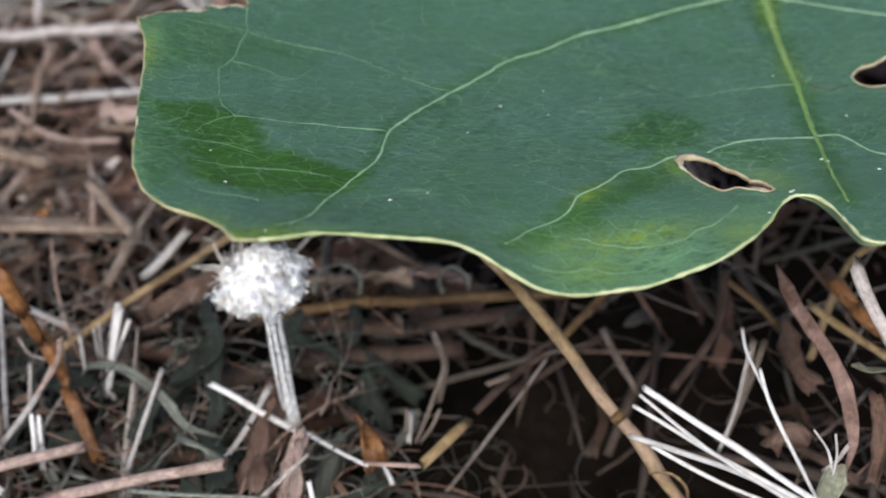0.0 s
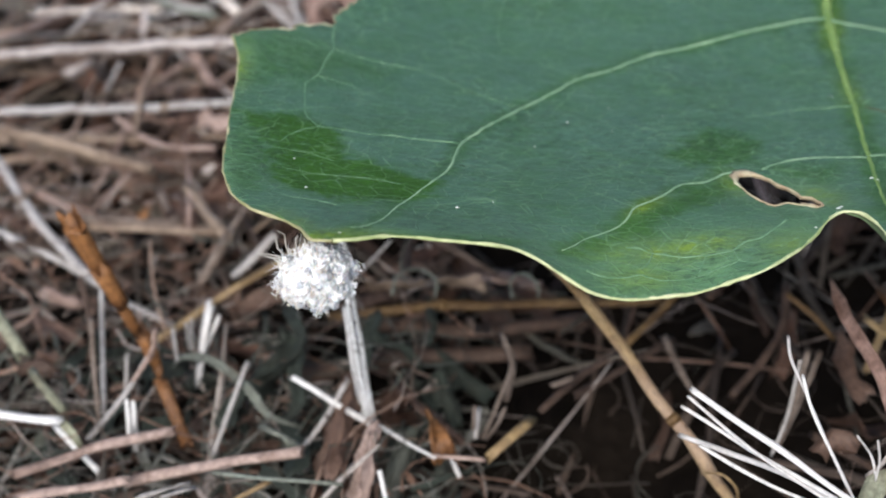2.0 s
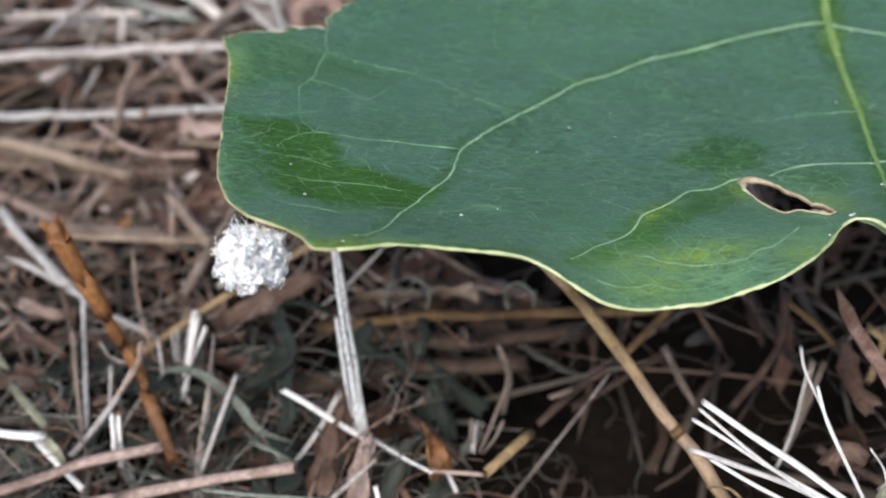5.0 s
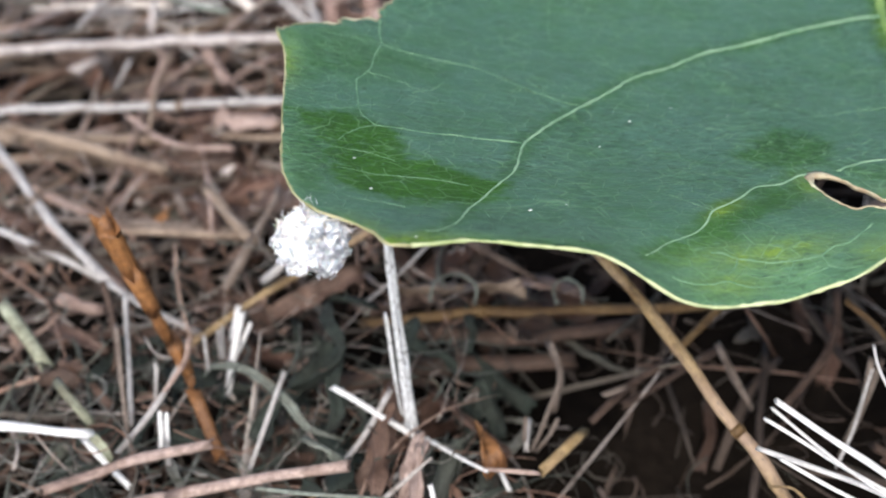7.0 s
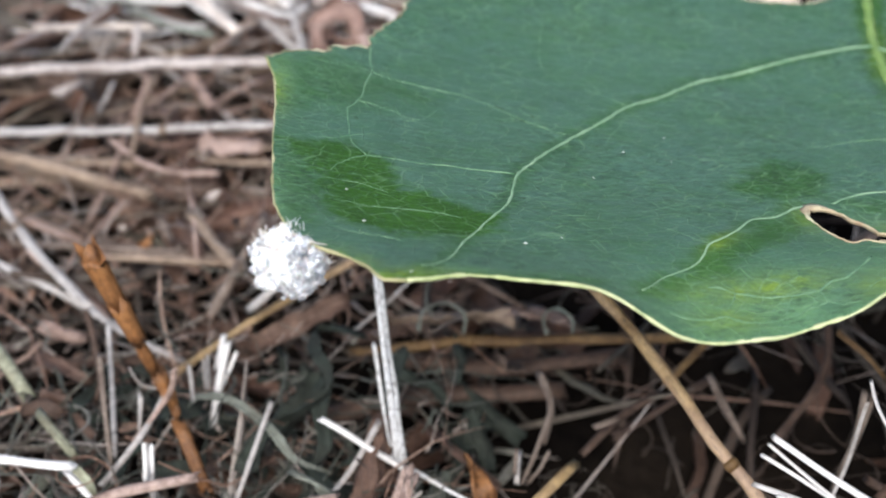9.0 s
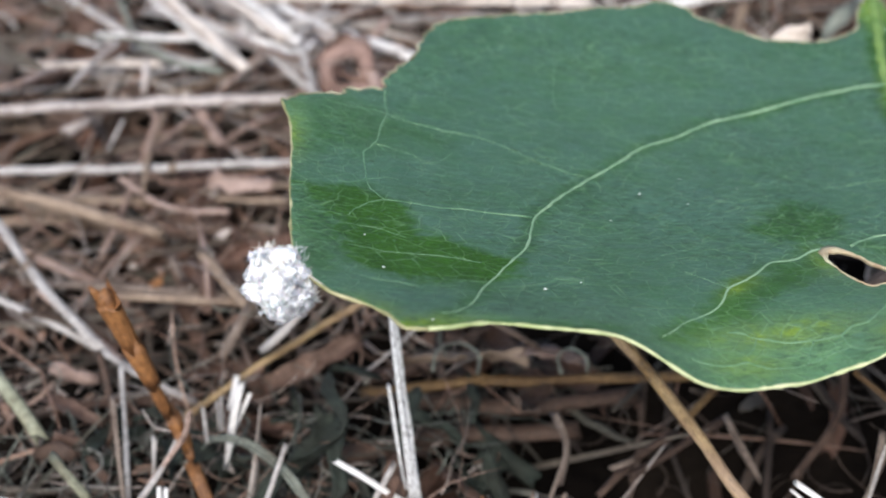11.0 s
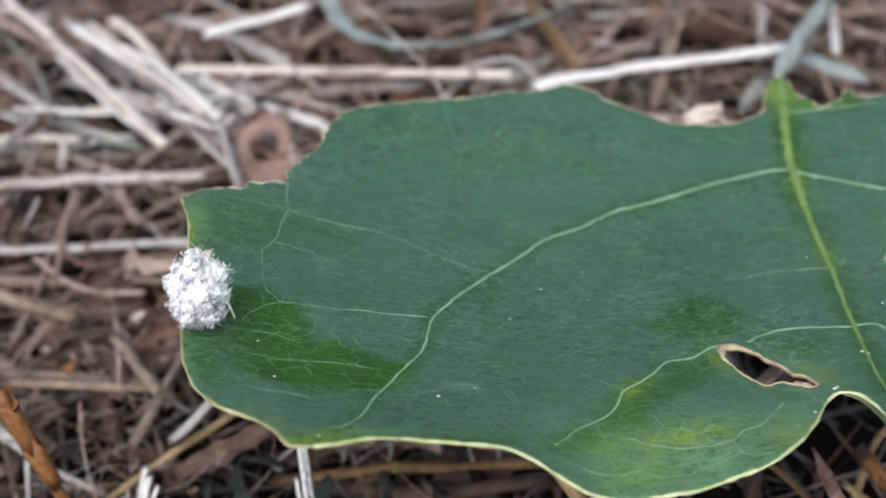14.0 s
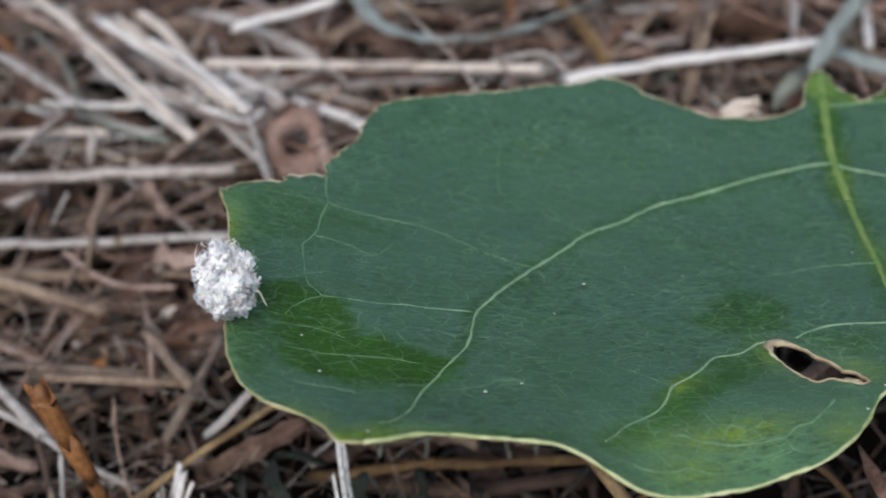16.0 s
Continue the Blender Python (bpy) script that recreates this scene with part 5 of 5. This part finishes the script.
def litter(name, label, count, box, low, high, lengths, widths, mat, seed, lean=0.12, turn=0.55, wide=False, fixed=0.6, aim=0.0, spare=None, single=None):
    r = np.random.default_rng(seed)
    verts, faces, uvs = [], [], []
    for _ in range(count):
        x, y = r.uniform(box[0], box[1]), r.uniform(box[2], box[3])
        if spare and spare[0] < x < spare[1] and spare[2] < y < spare[3]:
            continue
        if math.exp(-((x - 26) / 22) ** 2 - ((y + 6) / 16) ** 2) > 0.3 and r.uniform() < 0.72:
            continue
        z = soil_z(x, y) + low + (high - low) * r.uniform() ** 1.4
        length, width = lengths[0] + (lengths[1] - lengths[0]) * r.uniform() ** 1.3, widths[0] + (widths[1] - widths[0]) * r.uniform() ** 2
        a = r.normal(aim, turn) if r.uniform() < fixed else r.uniform(-1.57, 1.57)
        way = np.array([math.cos(a), math.sin(a), r.normal(0, lean)])
        bow = np.array([-math.sin(a), math.cos(a), 0]) * r.normal(0, 0.1) * length + np.array([0, 0, r.normal(0, 0.05) * length])
        t = np.linspace(-0.5, 0.5, 7)
        line = np.array([(x, y, z)]) + t[:, None] * way * length + (0.25 - t[:, None] ** 2) * 2 * bow
        if r.uniform() < 0.5:
            kink = r.integers(2, 5)
            line[kink:] += (t[kink:] - t[kink])[:, None] * r.normal(0, 0.45, 3) * length * np.array([1, 1, 0.4])
        line += r.normal(0, 0.12, (7, 3)) * min(1.0, width)
        line[:, 2] = np.maximum(line[:, 2], -19)
        if wide:
            v, f, u = scrap_sheet(line, width, r, 0.4)
        elif r.uniform() < 0.35:
            w = width * (1 if wide else 1.5) * np.array([0.35, 0.85, 1, 1.05, 0.95, 0.7, 0.15]) * r.uniform(0.8, 1.2, 7)
            v, f, u = ribbon(line, w, 0.12, r.uniform(-0.35, 0.4), r.uniform(-2.0, 2.0))
        else:
            v, f, u = tube(line, width * np.array([0.75, 1, 1, 1, 1, 0.95, 0.6]) * r.uniform(0.8, 1.15, 7), r.uniform(0.4, 0.85), 6)
        if single:
            colour = single[int(r.integers(len(single)))]
            tagged(placed("straw", v, f, u, MAT[colour]), LOOK[colour] + " lying in the litter", "straw", "straws in the litter")
            continue
        at = len(verts)
        verts += list(v)
        uvs += [(p + at * 0.37, q) for p, q in u]
        faces += [tuple(i + at for i in g) for g in f]
    if not single:
        tagged(new(name, mesh_of(name, verts, faces, mat, uvs)), label, "litter", kind="stuff")


FAR, CLOSE = (-110, 130, 42, 210), (-110, 130, -75, 46)
litter("old_litter", "old dark brown dead grass matted on the soil", 690, FAR, 0, 8, (14, 60), (0.4, 2.2), LIT_MIX, 31, 0.1)
litter("leaf_crumbs", "crumpled reddish brown dead leaf scraps", 470, FAR, 1, 9, (6, 22), (2.5, 8.0), LIT_RED, 32, 0.3, 1.2, True)
litter("dry_grass", "mixed tan, brown and grey dry grass stems", 170, (-110, 130, 95, 210), 5, 13, (18, 80), (0.4, 2.2), MIXED, 33, 0.08)
litter("straw", "", 85, (-100, 110, 44, 95), 5, 12, (18, 70), (0.4, 2.0), None, 48, 0.08, single=("tan", "pinktan", "tan", "greybrown", "pinktan", "pinktan", "tan", "greybrown"))
# Close litter takes the materials with shade in their colour.
litter("old_litter_close", "old brown dead grass, colour darkened for its shaded hollow", 760, CLOSE, -1, 8, (8, 38), (0.25, 1.3), SHADED_MIX, 34, 0.4, 1.2, False, 0.3)
litter("leaf_crumbs_close", "crumpled brown dead leaf scraps in the hollow", 230, CLOSE, -1, 6, (6, 18), (2.0, 5.0), SHADED_RED, 37, 0.4, 1.2, True, 0.3)
litter("dry_grass_close", "mixed brown and grey dry grass scraps", 90, (-110, 4, -75, 12), 3, 12, (8, 30), (0.3, 1.0), MIXED, 38, 0.5, 1.2, False, 0.3)
litter("fine_fibres", "thin grey grass fibres tangled in the litter", 800, (-110, 130, -75, 120), 3, 13, (6, 26), (0.12, 0.4), MIXED, 35, 0.5, 1.2, False, 0.3)
litter("pale_bundle", "pale grey bundle of bleached dry grass", 30, (-48, -10, 84, 116), 8, 16, (16, 46), (0.5, 1.7), None, 41, 0.06, 0.25, False, 0.85, -0.85, single=("cream", "greywhite", "paleflat", "cream", "white"))
litter("pale_grass", "pale grey and pinkish dry grass stems", 50, (-90, 110, 84, 180), 8, 15, (18, 60), (0.5, 1.8), None, 42, 0.06, 0.4, single=("greywhite", "pinktan", "tan", "pinktan", "redbrown"))
litter("green_bits", "small withered dark green leaf bits in the litter", 110, (-45, 5, -30, 15), 6, 12, (3, 9), (0.6, 2.2), MAT["darkgreen"], 43, 0.6, 1.2, True, 0.2)
litter("crumbs", "tiny grey and brown plant crumbs on the litter", 600, (-60, 3, -35, 60), 5, 11, (0.8, 4.5), (0.12, 0.6), MIXED, 45, 0.5, 1.2, False, 0.2)
litter("far_grass", "mixed dry grass covering the soil around", 1100, (-420, 420, -380, 480), 0, 6, (30, 110), (0.8, 2.6), SHADED_MIX, 36, 0.05, spare=(-55, 105, -95, 55))
litter("outer_grass", "mixed brown and grey dry grass around the leaf", 2600, (-420, 420, -380, 480), 1, 8, (30, 110), (0.8, 2.8), MIXED, 47, 0.05, spare=(-150, 170, -100, 260))


def curls(name, label, count, box, low, high, reach, widths, mat, seed):
    """Thin wiry fibres that wander and coil."""
    r = np.random.default_rng(seed)
    verts, faces, uvs = [], [], []
    for _ in range(count):
        x, y = r.uniform(box[0], box[1]), r.uniform(box[2], box[3])
        p = np.array([x, y, soil_z(x, y) + low + (high - low) * r.uniform()])
        a, tilt, bend = r.uniform(0, 6.28), r.normal(0, 0.35), r.normal(0, 0.22)
        line, steps = [p], int(r.integers(8, 18))
        step = r.uniform(*reach) / steps
        for _ in range(steps):
            a, tilt = a + bend + r.normal(0, 0.12), tilt * 0.9 + r.normal(0, 0.12)
            p = p + step * np.array([math.cos(a) * math.cos(tilt), math.sin(a) * math.cos(tilt), math.sin(tilt)])
            line.append(p)
        line = np.array(line)
        w = widths[0] + (widths[1] - widths[0]) * r.uniform() ** 2
        v, f, u = tube(line, w * np.linspace(1, 0.35, len(line)) * r.uniform(0.8, 1.2, len(line)), 0.6, 5)
        at = len(verts)
        verts += list(v)
        uvs += [(q + at * 0.37, k) for q, k in u]
        faces += [tuple(i + at for i in g) for g in f]
    tagged(new(name, mesh_of(name, verts, faces, mat, uvs)), label, "litter", kind="stuff")


litter("leaf_mould", "brown and grey rotting leaf scraps under the straw", 170, (-75, 6, -42, 8), -1, 5, (5, 16), (2.0, 5.5), SHADED_RED, 51, 0.35, 1.2, True, 0.3)
litter("grey_mould", "grey-green withered leaf scraps under the straw", 120, (-60, 4, -40, 10), 2, 8, (4, 14), (1.0, 3.2), GREY_MIX, 52, 0.5, 1.2, True, 0.3)
litter("pale_splinters", "tiny pale splinters and grass shreds on the litter", 420, (-62, 4, -40, 14), 6, 13, (2, 9), (0.1, 0.3), GREY_MIX, 57, 0.6, 1.2, False, 0.2)
curls("wiry_fibres", "thin curling grey and brown fibres in the litter", 230, (-75, 4, -40, 60), 3, 13, (8, 24), (0.14, 0.4), MIXED, 53)
curls("hollow_fibres", "thin fibres, colour darkened for shade, hanging in the hollow", 150, (2, 60, -34, 24), 2, 12, (6, 20), (0.14, 0.4), SHADED_MIX, 56)
curls("green_tendrils", "thin curling grey-green dried tendrils", 150, (-45, 6, -34, 16), 7, 14, (7, 20), (0.18, 0.5), GREY_MIX, 54)
curls("far_fibres", "thin grey and tan fibres over the far litter", 260, (-90, 100, 55, 150), 8, 16, (16, 50), (0.25, 0.8), MIXED, 55)


# ---- the larva under its load of debris ----
def debris_larva():
    r = np.random.default_rng(77)
    root = tagged(new("lacewing_larva"), "insect larva under a fluffy pack of white debris", "insect")
    lumps = [((2.3, 0.2, 1.3), 0.75), ((-1.9, 1.0, -0.6), 0.8), ((0.5, -1.5, 0.9), 0.85), ((-1.2, -1.2, -1.2), 0.8), ((1.0, 1.3, 1.0), 0.8), ((2.0, -0.7, -0.8), 0.7), ((-0.7, 0.5, 1.9), 0.9), ((-2.1, -0.7, 0.9), 0.8), ((-0.4, 1.5, -1.2), 0.7), ((-0.6, 1.75, 1.5), 0.6), ((2.9, 0.2, 1.0), 0.5)]

    def body(p):
        return 0.97 + 0.42 * noise.noise(p * 2.0) + 0.24 * noise.noise(p * 5 + Vector((3, 1, 2)))

    bm = bmesh.new()
    bmesh.ops.create_icosphere(bm, subdivisions=5, radius=1)
    for v in bm.verts:
        p = v.co.normalized()
        v.co = Vector((p.x * 2.65, p.y * 2.0, p.z * 2.35)) * (body(p) + 0.08 * noise.noise(p * 11) + 0.05 * noise.noise(p * 23)) * MM
    for f in bm.faces:
        f.smooth = True
    me = bpy.data.meshes.new("debris_pack")
    bm.to_mesh(me)
    bm.free()
    me.materials.append(FLUFF)
    part("debris_pack", me, root)
    for at, size in lumps:
        bm = bmesh.new()
        bmesh.ops.create_icosphere(bm, subdivisions=4, radius=1)
        for v in bm.verts:
            p = v.co.normalized()
            v.co = (Vector(at) + p * size * (0.9 + 0.5 * noise.noise(p * 1.7 + Vector(at)) + 0.22 * noise.noise(p * 5) + 0.1 * noise.noise(p * 13))) * MM
        me = bpy.data.meshes.new("tuft")
        bm.to_mesh(me)
        bm.free()
        me.polygons.foreach_set("use_smooth", [True] * len(me.polygons))
        me.materials.append(FLUFF)
        part("tuft", me, root)

    def on_pack(scale=1.0):
        p = r.normal(size=3)
        p /= np.linalg.norm(p)
        if r.uniform() < 0.35:
            at, size = lumps[int(r.integers(len(lumps)))]
            return p, np.array(at) + p * size * (0.9 + 0.5 * noise.noise(Vector(p) * 1.7 + Vector(at))) * scale
        return p, p * np.array([2.65, 2.0, 2.35]) * body(Vector(p)) * scale

    def flakes(name, mat, count, size, label, keep, proud=1.0):
        verts, faces = [], []
        rim = [(math.cos(k * 0.8976), math.sin(k * 0.8976)) for k in range(7)]
        while count:
            p, c = on_pack(r.uniform(0.93, 1.08) * proud)
            if not keep(p):
                continue
            count -= 1
            s = size[0] + (size[1] - size[0]) * r.uniform() ** 2.5
            a = np.cross(p, r.normal(size=3))
            a /= np.linalg.norm(a)
            b = np.cross(p, a)
            tip = r.normal(0, 0.55)
            b = b * math.cos(tip) + p * math.sin(tip)
            curl, slim = r.normal(0, 0.5), r.uniform(0.3, 1.0)
            over = np.cross(a, b)
            at = len(verts)
            for layer in (0, 1):
                for i, j in rim:
                    k = r.uniform(0.7, 1.15) * s / 2
                    verts.append(c + a * i * k + b * j * k * slim + over * (curl * s * i * i * 0.5 - layer * 0.035))
            faces.append(tuple(at + i for i in range(7)))
            faces.append(tuple(at + 7 + i for i in reversed(range(7))))
            faces += [(at + i, at + 7 + i, at + 7 + (i + 1) % 7, at + (i + 1) % 7) for i in range(7)]
        tagged(part(name, mesh_of(name, verts, faces, mat, None, False), root, label), kind="stuff")

    def threads(name, mat, count, size, width, label, keep, spread, proud=0.97):
        verts, faces = [], []
        while count:
            p, c = on_pack(proud)
            if not keep(p):
                continue
            count -= 1
            go = p * spread + r.normal(0, 0.6, 3)
            go /= np.linalg.norm(go)
            bend = np.cross(go, r.normal(size=3)) * r.uniform(0.2, 1.0)
            long = r.uniform(*size)
            line = np.array([c + (go * t + bend * (t * t - 0.2 * t)) * long for t in (0, 0.25, 0.5, 0.75, 1.0)])
            w = r.uniform(*width)
            v, f, _ = tube(line, np.array([1.0, 1.0, 0.9, 0.7, 0.35]) * w, 0.7, 4)
            at = len(verts)
            verts += list(v)
            faces += [tuple(i + at for i in g) for g in f]
        tagged(part(name, mesh_of(name, verts, faces, mat), root, label), kind="stuff")

    flakes("flake_crust", FLUFF, 2300, (0.1, 0.62), "white waxy flakes", lambda p: True)
    flakes("cream_crust", CREAM, 420, (0.12, 0.55), "cream-coloured flakes on the flank", lambda p: p[1] < -0.35)
    # Grey husks crowd one flank; their colour also stands for shade under the leaf.
    flakes("husk_crust", HUSK, 900, (0.16, 0.85), "greyish translucent insect husks, crowded on a flank to darken it like shade", lambda p: -0.8 * p[0] - 0.35 * p[1] - 0.45 * p[2] > r.uniform(0.4, 0.95) or (p[1] > 0.3 and r.uniform() < 0.12), 1.03)
    flakes("husk_plates", HUSK, 40, (0.5, 1.1), "grey husk plates on the back", lambda p: p[2] > 0.72, 1.05)
    threads("wax_fluff", FLUFF, 1300, (0.15, 0.45), (0.03, 0.075), "thin white wax threads", lambda p: True, 0.55)
    threads("cream_fluff", CREAM, 300, (0.25, 0.7), (0.06, 0.15), "cream wax tufts on the flank", lambda p: p[1] < -0.2 and p[0] > -0.5, 0.9)
    threads("head_fringe", FLUFF, 60, (0.6, 1.4), (0.05, 0.11), "pale fringe of husks towards the head", lambda p: p[0] > 0.45 and p[2] < 0.3, 1.6)
    # curled husks over the head
    verts, faces = [], []
    for _ in range(70):
        c = np.array([2.75, 0.1, 0.9]) + r.normal(0, 0.36, 3)
        d, e = r.normal(0, 1, 3), r.normal(0, 1, 3)
        d, e = d / np.linalg.norm(d), e / np.linalg.norm(e)
        size = r.uniform(0.2, 0.5)
        line = np.array([c + size * (d * math.cos(k) + e * math.sin(k)) for k in np.linspace(0, r.uniform(1.4, 3.2), 7)])
        v, f, _ = tube(line, np.array([0.06, 0.1, 0.13, 0.13, 0.11, 0.08, 0.04]), 0.5, 5)
        at = len(verts)
        verts += list(v)
        faces += [tuple(i + at for i in g) for g in f]
    tagged(part("husk_curls", mesh_of("husk_curls", verts, faces, FLUFF), root, "curled greyish white husks over the head"), kind="stuff")
    for x, s, spread in ((2.4, 1, 1.3), (1.0, 1, 0.4), (2.0, -1, 0.9), (1.2, -1, -0.3)):
        line = np.array([(x, s * 0.8, -1.3), (x + 0.5 * spread, s * 1.4, -2.1), (x + 0.6 * spread, s * 1.6, -2.2), (x + 0.7 * spread, s * 1.7, -3.0), (x + 1.2 * spread, s * 1.6, -3.3)])
        v, f, u = tube(line, np.linspace(0.2, 0.08, len(line)), 1, 6)
        part("leg", mesh_of("leg", v, f, LIMB, u), root, "thin pale jointed leg")
    for s, k in ((0.7, 0.8), (-1, 1)):
        line = np.array([(-1.2, s * 1.2, -1.0), (-1.4, s * 2.3, -0.6), (-1.5, s * 2.45, -0.7), (-2.0 * k, s * 2.7, -1.4), (-2.2 * k, s * 2.8, -1.6)])
        v, f, u = tube(line, np.linspace(0.2, 0.08, len(line)), 1, 6)
        part("leg", mesh_of("leg", v, f, LIMB, u), root, "thin pale jointed leg")
    for s in (1, -1):
        line = spline([(2.4, s * 0.3, -1.2), (3.7, s * 0.6, -1.4), (4.8, s * 0.15, -1.6)], 0.2)
        v, f, u = tube(line, np.linspace(0.2, 0.05, len(line)), 1, 6)
        part("jaw", mesh_of("jaw", v, f, LIMB, u), root, "thin curved jaw")
    return root


larva = debris_larva()


def motions():
    walk(larva, [
        (0.0, pose(-0.00280, -0.02050, 0.04310, -150.0, 0.0, 178.0)),
        (0.5, pose(-0.00290, -0.02050, 0.04300, -145.3, 2.7, 177.0)),
        (1.0, pose(-0.00320, -0.02020, 0.04300, -143.6, 1.6, 174.5)),
        (1.5, pose(-0.00410, -0.02040, 0.04300, -144.5, 0.3, 169.9)),
        (2.0, pose(-0.00440, -0.01980, 0.04300, -144.9, 2.8, 164.2)),
        (2.5, pose(-0.00440, -0.01940, 0.04300, -142.1, 5.7, 154.8)),
        (3.0, pose(-0.00520, -0.01890, 0.04310, -128.8, 4.7, 147.2)),
        (3.5, pose(-0.00710, -0.01790, 0.04340, -116.4, 3.3, 129.0)),
        (4.0, pose(-0.00780, -0.01770, 0.04380, -107.4, 5.7, 117.5)),
        (4.2, pose(-0.00850, -0.01730, 0.04390, -104.4, 7.0, 117.7)),
        (6.3, pose(-0.00960, -0.01690, 0.04460, -83.4, 9.1, 107.0)),
        (6.5, pose(-0.00950, -0.01680, 0.04470, -81.5, 9.9, 106.3)),
        (7.0, pose(-0.00990, -0.01630, 0.04480, -79.1, 9.0, 106.1)),
        (7.5, pose(-0.00990, -0.01560, 0.04490, -77.7, 6.9, 107.4)),
        (8.0, pose(-0.01030, -0.01550, 0.04510, -74.0, 8.5, 108.2)),
        (8.5, pose(-0.01040, -0.01680, 0.04520, -67.2, 11.5, 107.3)),
        (8.7, pose(-0.01060, -0.01630, 0.04530, -64.1, 11.7, 106.4)),
        (10.8, pose(-0.01300, -0.01210, 0.04590, -40.6, 8.2, 95.3)),
        (11.0, pose(-0.01300, -0.01250, 0.04600, -37.4, 6.9, 95.6)),
        (11.5, pose(-0.01340, -0.01090, 0.04660, -23.0, 3.2, 93.9)),
        (12.0, pose(-0.01250, -0.00780, 0.04720, -9.1, 3.0, 91.0)),
        (12.5, pose(-0.01150, -0.00570, 0.04780, -1.9, 5.2, 82.0)),
        (13.0, pose(-0.00990, -0.00500, 0.04820, -4.4, 4.0, 85.7)),
        (13.5, pose(-0.01230, -0.00390, 0.04820, -5.8, 0.8, 84.5)),
        (14.0, pose(-0.01060, -0.00320, 0.04830, -4.0, 0.9, 85.1)),
        (14.5, pose(-0.01120, -0.00310, 0.04830, -0.3, 3.1, 87.6)),
        (15.0, pose(-0.01120, -0.00270, 0.04830, 1.9, 2.2, 91.1)),
        (15.5, pose(-0.01160, -0.00350, 0.04840, 0.8, -1.1, 93.8)),
        (16.0, pose(-0.01190, -0.00250, 0.04825, -1.8, -1.2, 94.6)),
    ])


motions()
